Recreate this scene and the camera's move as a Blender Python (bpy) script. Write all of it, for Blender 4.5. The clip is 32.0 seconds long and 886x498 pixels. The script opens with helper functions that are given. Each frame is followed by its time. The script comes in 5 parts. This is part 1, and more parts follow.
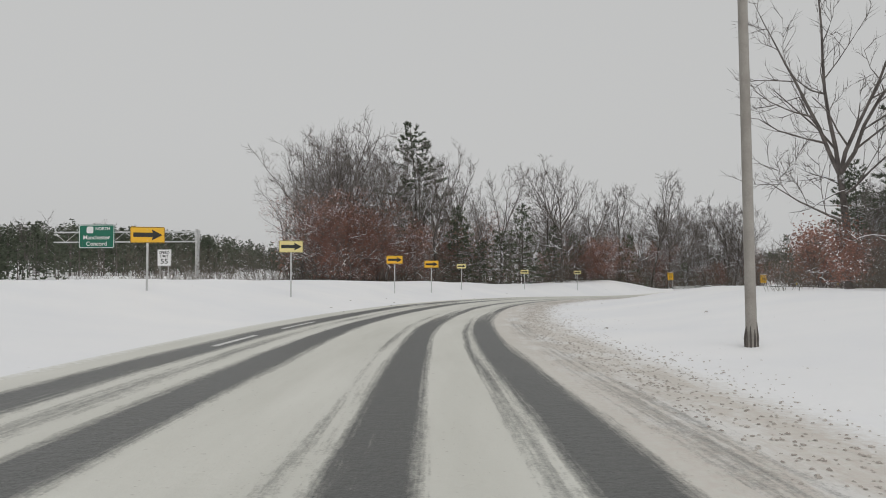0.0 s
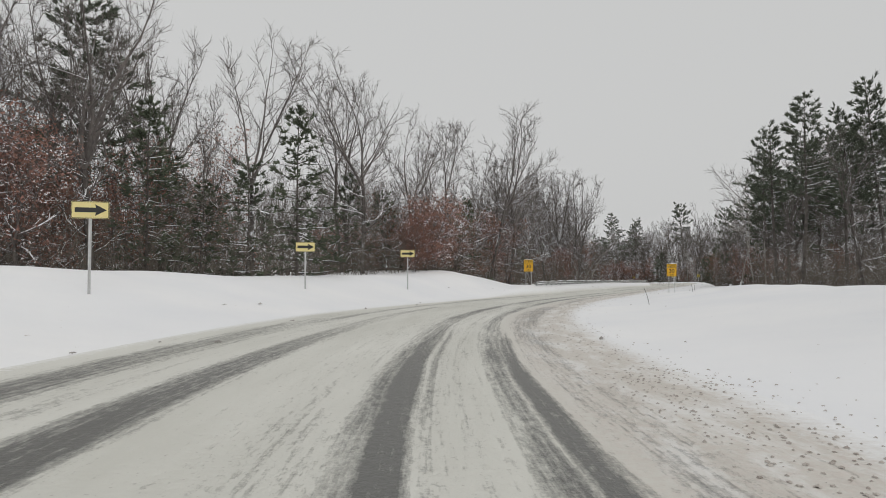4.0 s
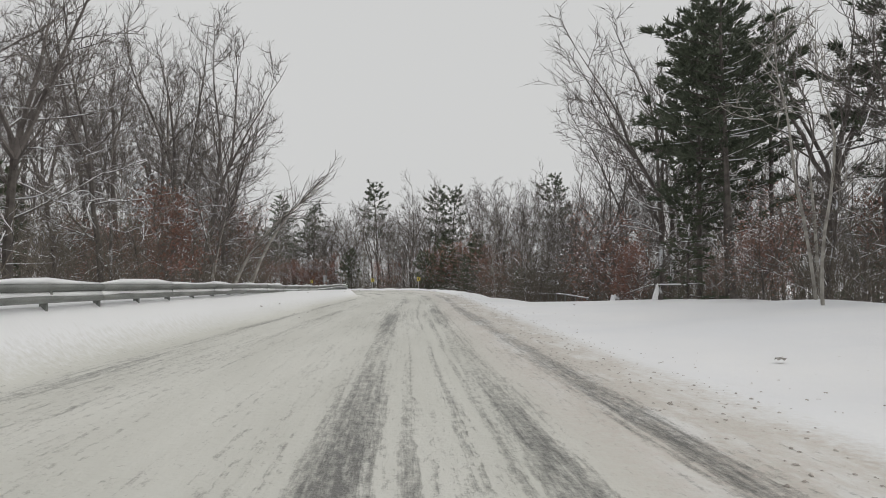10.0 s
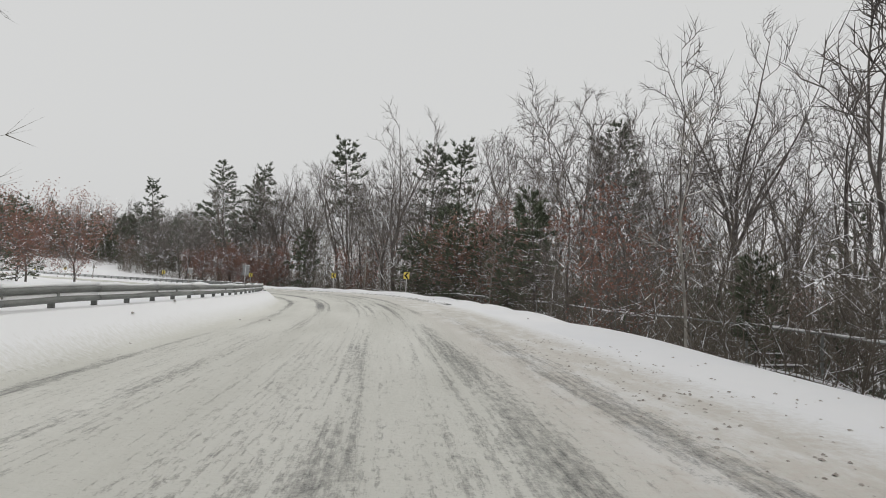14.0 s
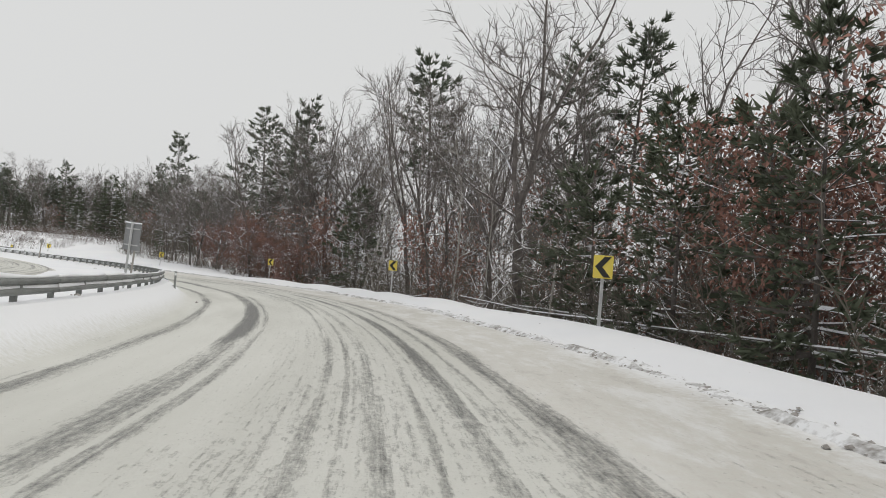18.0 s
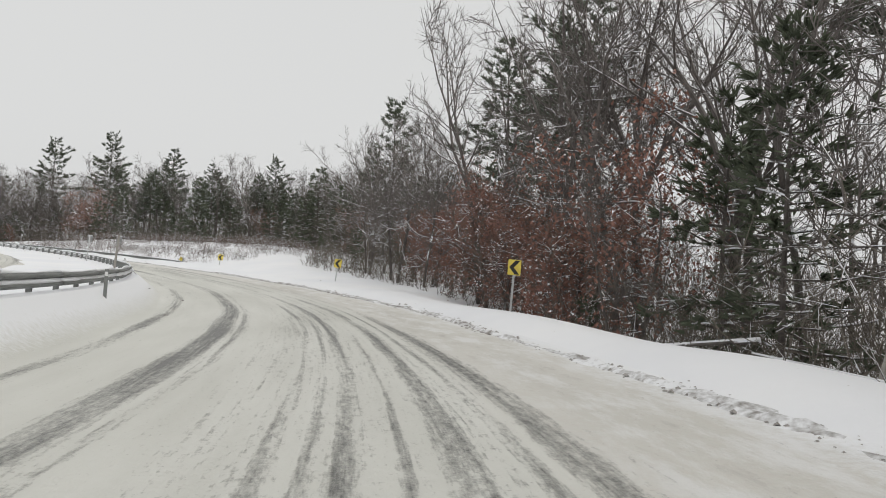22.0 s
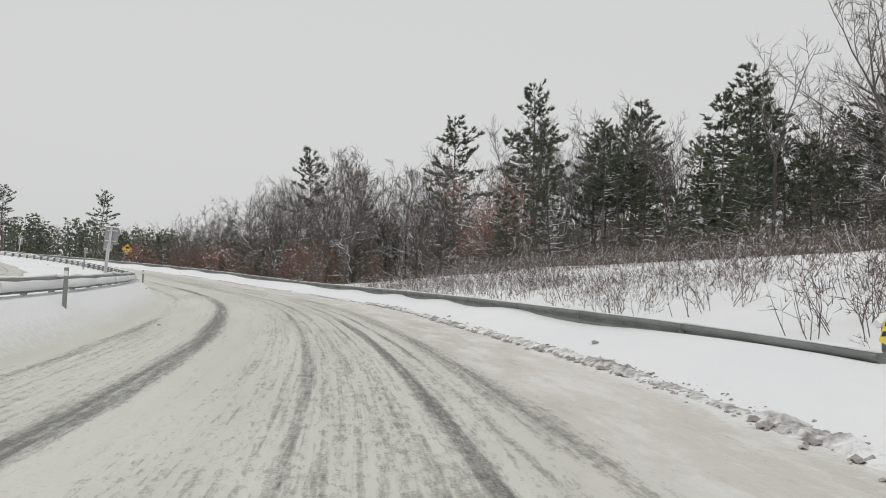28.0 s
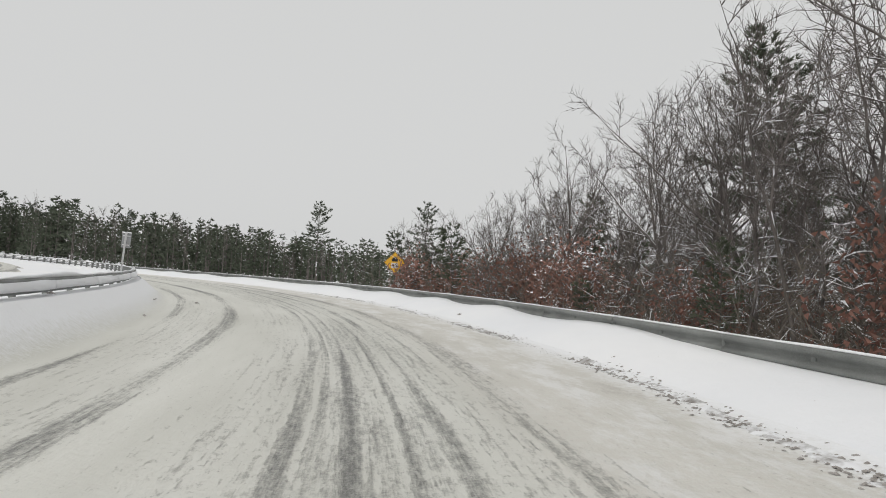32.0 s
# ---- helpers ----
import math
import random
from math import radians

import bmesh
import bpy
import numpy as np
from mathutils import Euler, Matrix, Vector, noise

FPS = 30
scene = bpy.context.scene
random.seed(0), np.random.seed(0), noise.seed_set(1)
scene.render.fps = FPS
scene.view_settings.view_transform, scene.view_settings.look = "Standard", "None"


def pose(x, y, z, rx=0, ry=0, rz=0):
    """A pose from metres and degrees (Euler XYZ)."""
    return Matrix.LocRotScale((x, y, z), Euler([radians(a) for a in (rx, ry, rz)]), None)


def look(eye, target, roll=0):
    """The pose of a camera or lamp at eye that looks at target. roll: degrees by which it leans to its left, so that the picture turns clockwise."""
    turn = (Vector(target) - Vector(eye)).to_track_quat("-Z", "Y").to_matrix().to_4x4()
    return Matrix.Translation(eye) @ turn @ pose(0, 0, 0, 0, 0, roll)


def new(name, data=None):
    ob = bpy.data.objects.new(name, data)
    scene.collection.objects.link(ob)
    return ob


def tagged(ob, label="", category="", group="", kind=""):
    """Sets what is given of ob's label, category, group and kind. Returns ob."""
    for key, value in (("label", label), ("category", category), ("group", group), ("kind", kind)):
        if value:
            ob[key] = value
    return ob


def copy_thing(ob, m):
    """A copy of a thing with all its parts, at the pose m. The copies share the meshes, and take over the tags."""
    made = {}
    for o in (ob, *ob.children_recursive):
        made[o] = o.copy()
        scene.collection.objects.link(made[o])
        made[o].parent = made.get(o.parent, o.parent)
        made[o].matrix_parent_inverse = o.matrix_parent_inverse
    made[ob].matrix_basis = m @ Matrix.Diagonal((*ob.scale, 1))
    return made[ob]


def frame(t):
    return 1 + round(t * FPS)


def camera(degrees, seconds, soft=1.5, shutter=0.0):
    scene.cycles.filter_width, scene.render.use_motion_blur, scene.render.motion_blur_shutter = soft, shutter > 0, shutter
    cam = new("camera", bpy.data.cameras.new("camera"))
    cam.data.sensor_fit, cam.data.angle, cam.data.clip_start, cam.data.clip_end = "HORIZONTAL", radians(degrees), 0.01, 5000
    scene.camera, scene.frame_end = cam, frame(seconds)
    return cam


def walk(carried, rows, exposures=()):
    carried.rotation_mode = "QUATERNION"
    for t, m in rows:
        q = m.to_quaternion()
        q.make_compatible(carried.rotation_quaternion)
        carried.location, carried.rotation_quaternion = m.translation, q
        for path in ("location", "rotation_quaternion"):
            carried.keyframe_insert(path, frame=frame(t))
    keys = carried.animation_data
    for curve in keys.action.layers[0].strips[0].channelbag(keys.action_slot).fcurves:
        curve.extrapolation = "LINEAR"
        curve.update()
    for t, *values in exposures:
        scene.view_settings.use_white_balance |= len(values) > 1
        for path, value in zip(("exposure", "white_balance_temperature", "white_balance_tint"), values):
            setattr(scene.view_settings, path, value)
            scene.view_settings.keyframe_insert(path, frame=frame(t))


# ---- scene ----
# heading, pitch and lean of the lens in degrees, every half second
ROWS = (
    (0, 0.00, 0.00, 1.240, 45.00, 2.78, -0.34),
    (0.5, 4.26, 4.64, 1.236, 43.13, 2.55, -0.19),
    (1, 8.68, 9.15, 1.229, 41.15, 2.37, -0.07),
    (1.5, 13.23, 13.46, 1.223, 38.95, 2.42, -0.04),
    (2, 17.94, 17.53, 1.219, 36.57, 2.58, 0.00),
    (2.5, 22.72, 21.36, 1.214, 34.18, 2.57, 0.06),
    (3, 27.56, 24.94, 1.202, 31.58, 2.40, 0.09),
    (3.5, 32.52, 28.22, 1.180, 28.62, 2.22, 0.10),
    (4, 37.52, 31.22, 1.151, 25.81, 2.16, -0.05),
    (4.5, 42.59, 33.93, 1.116, 23.13, 2.11, -0.28),
    (5, 47.70, 36.37, 1.075, 20.57, 2.04, -0.51),
    (5.5, 52.84, 38.56, 1.026, 18.13, 1.97, -0.68),
    (6, 58.05, 40.45, 0.968, 15.85, 2.00, -0.68),
    (6.5, 63.26, 42.12, 0.908, 13.44, 2.11, -0.60),
    (7, 68.52, 43.54, 0.845, 10.98, 2.16, -0.47),
    (7.5, 73.87, 44.74, 0.782, 8.37, 2.26, -0.30),
    (8, 79.34, 45.67, 0.724, 5.43, 2.43, -0.11),
    (8.5, 84.90, 46.37, 0.675, 2.79, 2.50, 0.01),
    (9, 90.56, 46.90, 0.642, 0.87, 2.50, 0.13),
    (9.5, 96.26, 47.30, 0.631, -0.38, 2.61, 0.19),
    (10, 101.91, 47.57, 0.633, -1.05, 2.68, 0.34),
    (10.5, 107.51, 47.77, 0.644, -1.49, 2.71, 0.54),
    (11, 113.07, 47.93, 0.658, -1.81, 2.67, 0.78),
    (11.5, 118.60, 48.08, 0.674, -2.17, 2.64, 0.93),
    (12, 124.08, 48.21, 0.690, -2.41, 2.63, 1.16),
    (12.5, 129.56, 48.35, 0.705, -2.57, 2.61, 1.51),
    (13, 135.03, 48.48, 0.718, -2.58, 2.62, 1.81),
    (13.5, 140.47, 48.60, 0.729, -2.54, 2.64, 2.03),
    (14, 145.87, 48.72, 0.738, -2.41, 2.62, 2.23),
    (14.5, 151.22, 48.85, 0.743, -2.16, 2.57, 2.49),
    (15, 156.53, 49.01, 0.742, -1.76, 2.50, 2.84),
    (15.5, 161.80, 49.21, 0.736, -1.14, 2.42, 3.27),
    (16, 167.04, 49.49, 0.724, -0.25, 2.39, 3.68),
    (16.5, 172.25, 49.87, 0.704, 0.86, 2.26, 3.99),
    (17, 177.40, 50.37, 0.679, 2.12, 2.23, 4.17),
    (17.5, 182.48, 50.97, 0.648, 3.37, 2.17, 4.32),
    (18, 187.47, 51.67, 0.613, 4.55, 2.13, 4.44),
    (18.5, 192.35, 52.47, 0.574, 6.05, 2.10, 4.63),
    (19, 197.13, 53.37, 0.532, 7.73, 2.09, 4.78),
    (19.5, 201.84, 54.42, 0.487, 9.79, 2.04, 4.72),
    (20, 206.50, 55.65, 0.436, 12.27, 2.02, 4.54),
    (20.5, 211.15, 57.11, 0.378, 15.15, 1.98, 4.26),
    (21, 215.79, 58.85, 0.315, 18.39, 1.98, 4.00),
    (21.5, 220.41, 60.95, 0.250, 21.92, 2.03, 3.90),
    (22, 225.09, 63.40, 0.187, 24.86, 2.08, 3.69),
    (22.5, 229.75, 66.19, 0.129, 27.84, 2.15, 3.29),
    (23, 234.34, 69.20, 0.080, 30.80, 2.21, 3.03),
    (23.5, 238.82, 72.45, 0.044, 34.00, 2.30, 2.92),
    (24, 243.13, 76.01, 0.019, 37.53, 2.38, 2.82),
    (24.5, 247.25, 79.82, 0.007, 40.65, 2.49, 2.63),
    (25, 251.19, 83.84, 0.012, 43.66, 2.69, 2.64),
    (25.5, 254.91, 88.13, 0.035, 47.02, 2.86, 2.70),
    (26, 258.46, 92.70, 0.073, 49.86, 3.01, 2.57),
    (26.5, 261.84, 97.49, 0.125, 52.36, 3.14, 2.38),
    (27, 265.05, 102.48, 0.191, 54.73, 3.27, 2.22),
    (27.5, 268.09, 107.68, 0.270, 57.22, 3.41, 2.12),
    (28, 270.91, 113.07, 0.363, 60.06, 3.60, 2.08),
    (28.5, 273.44, 118.68, 0.469, 63.77, 3.72, 2.00),
    (29, 275.58, 124.51, 0.588, 67.81, 3.92, 1.87),
    (29.5, 277.42, 130.47, 0.719, 70.71, 4.14, 1.83),
    (30, 278.95, 136.58, 0.862, 73.57, 4.31, 1.75),
    (30.5, 280.19, 142.84, 1.014, 76.53, 4.36, 1.71),
    (31, 281.08, 149.23, 1.175, 79.91, 4.41, 1.84),
    (31.5, 281.57, 155.71, 1.349, 83.69, 4.67, 2.04),
    (32, 281.64, 162.22, 1.535, 87.50, 4.96, 2.35),
)
cam = camera(63.7, 32.0, soft=1.0)
walk(cam, [(t, pose(x, y, z) @ pose(0, 0, 0, 90 + up, 0, head - 90) @ pose(0, 0, 0, 0, 0, lean))
           for t, x, y, z, head, up, lean in ROWS],
     exposures=[(t, e, 6590, 8) for t, e in ((0.0, -0.12), (3.0, -0.04), (7.0, 0.08), (13.0, 0.13), (16.0, 0.24), (21.0, 0.26), (26.0, 0.16), (32.0, 0.14))])

# ---------------------------------------------------------------- light
world = bpy.data.worlds.new("overcast")
scene.world = world
world.use_nodes = True
wn, wl = world.node_tree.nodes, world.node_tree.links
sky = wn.new("ShaderNodeTexSky")
sky.sky_type = "NISHITA"
sky.sun_disc = False
sky.sun_elevation = radians(24)
sky.sun_rotation = radians(200)
sky.air_density, sky.dust_density, sky.ozone_density = 1.0, 6.0, 1.0
grey = wn.new("ShaderNodeHueSaturation")
grey.inputs["Saturation"].default_value = 0.06
cloud = wn.new("ShaderNodeMix")
cloud.data_type = "RGBA"
cloud.inputs[0].default_value = 0.9
cloud.inputs[7].default_value = (6.15, 6.18, 6.3, 1)
back = wn["Background"]
back.inputs["Strength"].default_value = 0.1
wl.new(sky.outputs[0], grey.inputs["Color"])
wl.new(grey.outputs[0], cloud.inputs[6])
wl.new(cloud.outputs[2], back.inputs["Color"])
sun = new("sun", bpy.data.lights.new("sun", "SUN"))
sun.data.energy, sun.data.angle, sun.data.color = 0.7, radians(40), (1.0, 0.97, 0.93)
sun.matrix_world = look((0, 0, 60), (26, 40, 0))


# ---------------------------------------------------------------- materials
def material(name, base=(0.5, 0.5, 0.5), rough=0.8, metal=0.0):
    m = bpy.data.materials.new(name)
    m.use_nodes = True
    b = m.node_tree.nodes["Principled BSDF"]
    b.inputs["Base Color"].default_value = (*base, 1)
    b.inputs["Roughness"].default_value = rough
    b.inputs["Metallic"].default_value = metal
    return m


def node(m, kind, **kw):
    n = m.node_tree.nodes.new(kind)
    for k, v in kw.items():
        n.inputs[k].default_value = v
    return n


def wire(m, a, b):
    m.node_tree.links.new(a, b)


def shader(m):
    return m.node_tree.nodes["Principled BSDF"]


def noise_of(m, coord, scale, detail=4.0, rough=0.6):
    n = node(m, "ShaderNodeTexNoise", Scale=scale, Detail=detail, Roughness=rough)
    wire(m, coord, n.inputs["Vector"])
    return n.outputs["Fac"]


def place_of(m):
    return m.node_tree.nodes.new("ShaderNodeNewGeometry").outputs["Position"]


def ramp(m, fac, *stops):
    r = m.node_tree.nodes.new("ShaderNodeValToRGB")
    e = r.color_ramp.elements
    while len(e) < len(stops):
        e.new(0.5)
    for el, (p, c) in zip(e, stops):
        el.position, el.color = p, ((c, c, c, 1) if not isinstance(c, tuple) else (*c, 1))
    wire(m, fac, r.inputs[0])
    return r.outputs[0]


def blend(m, fac, a, b, how="MIX"):
    n = m.node_tree.nodes.new("ShaderNodeMix")
    n.data_type, n.blend_type = "RGBA", how
    for sock, v in ((0, fac), (6, a), (7, b)):
        if isinstance(v, (int, float)):
            n.inputs[sock].default_value = v if sock == 0 else (v, v, v, 1)
        elif isinstance(v, tuple):
            n.inputs[sock].default_value = (*v, 1)
        else:
            wire(m, v, n.inputs[sock])
    return n.outputs[2]


def calc(m, how, a, b=0.0, c=0.0):
    n = m.node_tree.nodes.new("ShaderNodeMath")
    n.operation = how
    for sock, v in enumerate((a, b, c)):
        if isinstance(v, (int, float)):
            n.inputs[sock].default_value = v
        else:
            wire(m, v, n.inputs[sock])
    return n.outputs[0]


def bump(m, height, strength=0.4, distance=0.02):
    b = node(m, "ShaderNodeBump", Strength=strength, Distance=distance)
    wire(m, height, b.inputs["Height"])
    wire(m, b.outputs[0], shader(m).inputs["Normal"])


def worn(name, low, high, scale, rough=0.8, metal=0.0, relief=0.3, fine=60.0):
    """A surface that varies between two colours at two scales, with fine relief."""
    m = material(name, low, rough, metal)
    p = node(m, "ShaderNodeTexCoord").outputs["Object"]
    big = noise_of(m, p, scale)
    small = noise_of(m, p, fine, 3.0)
    both = calc(m, "MULTIPLY_ADD", small, 0.45, calc(m, "MULTIPLY", big, 0.65))
    wire(m, ramp(m, both, (0.35, low), (0.75, high)), shader(m).inputs["Base Color"])
    bump(m, small, relief, 0.01)
    return m


def snowy(name, low, high, scale, cover=0.62, rough=0.85, fine=30.0):
    """Bark or needles with snow lying on what faces up."""
    m = material(name, low, rough)
    p = place_of(m)
    g = m.node_tree.nodes.new("ShaderNodeNewGeometry")
    xyz = m.node_tree.nodes.new("ShaderNodeSeparateXYZ")
    wire(m, g.outputs["Normal"], xyz.inputs[0])
    big = noise_of(m, p, 0.9, 3.0)
    grain = noise_of(m, p, fine, 3.0)
    tone = noise_of(m, p, scale, 3.0)
    bark = ramp(m, tone, (0.3, low), (0.7, high))
    lie = calc(m, "MULTIPLY_ADD", big, 0.9, calc(m, "MULTIPLY", xyz.outputs[2], 0.55))
    lie = calc(m, "MULTIPLY_ADD", grain, 0.2, lie)
    fac = ramp(m, lie, (cover + 0.26, 0.0), (cover + 0.34, 1.0))
    wire(m, blend(m, fac, bark, (0.8, 0.82, 0.85)), shader(m).inputs["Base Color"])
    bump(m, grain, 0.3, 0.01)
    return m


def snow_material():
    m = material("snow", (0.86, 0.87, 0.89), 0.7)
    p = place_of(m)
    broad = noise_of(m, p, 0.16, 4.0)
    mid = noise_of(m, p, 1.4, 5.0)
    fine = noise_of(m, p, 22.0, 4.0)
    tone = ramp(m, broad, (0.3, (0.83, 0.84, 0.87)), (0.7, (0.90, 0.90, 0.91)))
    # blown bits of bark and twigs
    speck = ramp(m, noise_of(m, p, 7.0, 2.0, 0.7), (0.755, 0.0), (0.79, 1.0))
    wire(m, blend(m, speck, tone, (0.42, 0.38, 0.34)), shader(m).inputs["Base Color"])
    bump(m, calc(m, "MULTIPLY_ADD", fine, 0.25, mid), 0.5, 0.06)
    return m


def road_material():
    """Packed snow over asphalt: bare wheel tracks run along the road; UV is (metres to the left, metres along)."""
    m = material("snow_covered_asphalt", (0.6, 0.6, 0.6), 0.75)
    uv = m.node_tree.nodes.new("ShaderNodeUVMap").outputs[0]
    xyz = m.node_tree.nodes.new("ShaderNodeSeparateXYZ")
    wire(m, uv, xyz.inputs[0])
    d, s = xyz.outputs[0], xyz.outputs[1]
    stretch = node(m, "ShaderNodeMapping")
    stretch.inputs["Scale"].default_value = (1.0, 0.012, 1.0)
    wire(m, uv, stretch.inputs["Vector"])
    slow = node(m, "ShaderNodeMapping")
    slow.inputs["Scale"].default_value = (0.25, 0.03, 1.0)
    wire(m, uv, slow.inputs["Vector"])
    sway = calc(m, "MULTIPLY_ADD", noise_of(m, slow.outputs[0], 1.0, 3.0), 0.7, -0.35)
    dd = calc(m, "ADD", d, sway)
    streak = noise_of(m, stretch.outputs[0], 4.5, 4.0, 0.7)
    line = noise_of(m, stretch.outputs[0], 14.0, 2.0, 0.6)
    grain = noise_of(m, uv, 9.0, 4.0, 0.7)
    grit = noise_of(m, uv, 30.0, 3.0, 0.7)

    def band(centre, half, soft):
        off = calc(m, "ABSOLUTE", calc(m, "SUBTRACT", dd, centre))
        n = node(m, "ShaderNodeMapRange")
        n.inputs["From Min"].default_value, n.inputs["From Max"].default_value = half + soft, half
        wire(m, off, n.inputs["Value"])
        return n.outputs[0]

    def span(a, b, c, e):
        """1 between stations b and c, fading to 0 at a and e."""
        up, down = node(m, "ShaderNodeMapRange"), node(m, "ShaderNodeMapRange")
        up.inputs["From Min"].default_value, up.inputs["From Max"].default_value = a, b
        down.inputs["From Min"].default_value, down.inputs["From Max"].default_value = e, c
        wire(m, s, up.inputs["Value"])
        wire(m, s, down.inputs["Value"])
        return calc(m, "MULTIPLY", up.outputs[0], down.outputs[0])

    pulled = node(m, "ShaderNodeMapping")
    pulled.inputs["Scale"].default_value = (1.0, 0.06, 1.0)
    wire(m, uv, pulled.inputs["Vector"])
    dash = noise_of(m, pulled.outputs[0], 11.0, 4.0, 0.75)
    patch = noise_of(m, slow.outputs[0], 2.2, 3.0)
    bare = 0.0
    first = span(-200, -190, 20, 44)
    other = span(-200, -190, 50, 80)
    rest = span(36, 62, 480, 500)
    mid = span(50, 74, 165, 196)
    second = span(16, 34, 58, 84)
    early = span(24, 46, 116, 140)
    after = span(112, 136, 165, 196)
    curve = span(172, 196, 262, 296)
    late = span(262, 296, 480, 490)
    for centre, half, soft, where, much in (
            (0.42, 0.20, 0.24, first, 1.0), (-1.18, 0.18, 0.26, first, 1.0), (2.7, 0.21, 0.30, other, 1.0),
            (4.45, 0.24, 0.36, other, 0.95), (-0.72, 0.02, 0.12, first, 0.66), (1.0, 0.02, 0.2, first, 0.55), (3.6, 0.04, 0.3, other, 0.55), (-2.2, 0.1, 0.5, first, 0.4),
            (0.42, 0.11, 0.30, early, 0.76), (-1.0, 0.09, 0.24, early, 0.80), (-1.95, 0.22, 0.4, early, 0.40), (0.27, 0.13, 0.13, second, 0.93), (-1.30, 0.07, 0.18, second, 0.90), (4.05, 0.07, 0.25, early, 0.72), (-0.05, 0.02, 0.10, early, 0.55),
            (0.5, 0.10, 0.36, after, 0.62), (-1.12, 0.10, 0.34, after, 0.64), (0.0, 1.4, 1.2, after, 0.24), (3.4, 0.9, 0.7, mid, 0.22), (0.0, 1.2, 1.0, early, 0.2),
            (2.9, 0.06, 0.3, mid, 0.46), (4.3, 0.05, 0.2, after, 0.56), (-2.2, 0.12, 0.3, mid, 0.5), (-0.45, 0.02, 0.1, mid, 0.46), (-0.75, 0.02, 0.12, mid, 0.48),
            (2.4, 0.11, 0.22, curve, 0.86), (4.0, 0.06, 0.22, curve, 0.68), (0.1, 0.04, 0.14, curve, 0.62), (-0.7, 0.06, 0.14, curve, 0.74), (0.65, 0.03, 0.12, curve, 0.56),
            (-1.5, 0.05, 0.25, curve, 0.62), (-0.3, 0.02, 0.08, curve, 0.52), (0.36, 0.02, 0.08, curve, 0.5), (-1.1, 0.02, 0.10, curve, 0.52), (2.0, 0.03, 0.12, curve, 0.5), (0.0, 1.0, 0.9, curve, 0.22),
            (2.5, 0.09, 0.24, late, 0.76), (4.1, 0.05, 0.24, late, 0.58), (0.1, 0.04, 0.12, late, 0.64), (-0.7, 0.05, 0.12, late, 0.70), (0.6, 0.03, 0.12, late, 0.60),
            (-1.6, 0.06, 0.3, late, 0.62), (-0.35, 0.02, 0.08, late, 0.52), (0.36, 0.02, 0.08, late, 0.5), (-1.1, 0.02, 0.10, late, 0.54), (0.0, 1.2, 0.9, late, 0.28), (3.3, 0.8, 0.6, late, 0.24)):
        one = calc(m, "MULTIPLY", calc(m, "MULTIPLY", band(centre, half, soft), where), much)
        if much < 0.9:
            worn_by = node(m, "ShaderNodeMapping")
            worn_by.inputs["Location"].default_value = (centre * 7.3, centre * 31.7, half * 97.0)
            worn_by.inputs["Scale"].default_value = (0.5, 0.075, 1.0)
            wire(m, uv, worn_by.inputs["Vector"])
            one = calc(m, "MULTIPLY", one, ramp(m, noise_of(m, worn_by.outputs[0], 1.0, 3.0, 0.65), (0.36, 0.42), (0.6, 1.08)))
        bare = calc(m, "MAXIMUM", bare, one)
    loose = calc(m, "MULTIPLY_ADD", rest, 0.3, 0.7)
    amount = calc(m, "ADD", bare, calc(m, "MULTIPLY", calc(m, "SUBTRACT", dash, 0.5), calc(m, "MULTIPLY", loose, 0.95)))
    amount = calc(m, "ADD", amount, calc(m, "MULTIPLY", calc(m, "SUBTRACT", line, 0.5), 0.7))
    amount = calc(m, "ADD", amount, calc(m, "MULTIPLY", calc(m, "SUBTRACT", grit, 0.5), 0.75))
    amount = calc(m, "ADD", amount, calc(m, "MULTIPLY", calc(m, "SUBTRACT", patch, 0.5), 0.35))
    tread = node(m, "ShaderNodeMapping")
    tread.inputs["Scale"].default_value = (1.0, 0.3, 1.0)
    wire(m, uv, tread.inputs["Vector"])
    fleck = noise_of(m, tread.outputs[0], 15.0, 3.0, 0.7)
    amount = calc(m, "ADD", amount, calc(m, "MULTIPLY", calc(m, "SUBTRACT", fleck, 0.5), calc(m, "MULTIPLY_ADD", rest, 0.55, 0.6)))
    # a strip of ice beside the wheel track
    amount = calc(m, "SUBTRACT", amount, calc(m, "MULTIPLY", calc(m, "MULTIPLY", band(-1.36, 0.09, 0.06), span(64, 74, 108, 122)), 0.9))
    fac = ramp(m, amount, (0.26, 0.0), (0.86, 1.0))
    packed = ramp(m, noise_of(m, slow.outputs[0], 3.0, 4.0), (0.3, (0.585, 0.58, 0.532)), (0.7, (0.71, 0.705, 0.66)))
    sandy = calc(m, "MULTIPLY", band(-2.6, 0.8, 0.8), ramp(m, grain, (0.35, 0.2), (0.65, 0.8)))
    sandy = calc(m, "MULTIPLY", sandy, calc(m, "MULTIPLY_ADD", span(150, 190, 480, 490), -0.55, 1.0))
    packed = blend(m, sandy, packed, (0.60, 0.535, 0.495))
    speck = ramp(m, noise_of(m, uv, 13.0, 2.0, 0.7), (0.66, 0.0), (0.74, 0.55))
    packed = blend(m, speck, packed, (0.36, 0.33, 0.31))
    # a broken crust of cleaner snow and rough slush on the shoulder
    dragged = node(m, "ShaderNodeMapping")
    dragged.inputs["Scale"].default_value = (1.0, 0.3, 1.0)
    wire(m, uv, dragged.inputs["Vector"])
    crust = noise_of(m, dragged.outputs[0], 1.7, 6.0, 0.72)
    shoulder = band(-2.9, 0.85, 0.5)
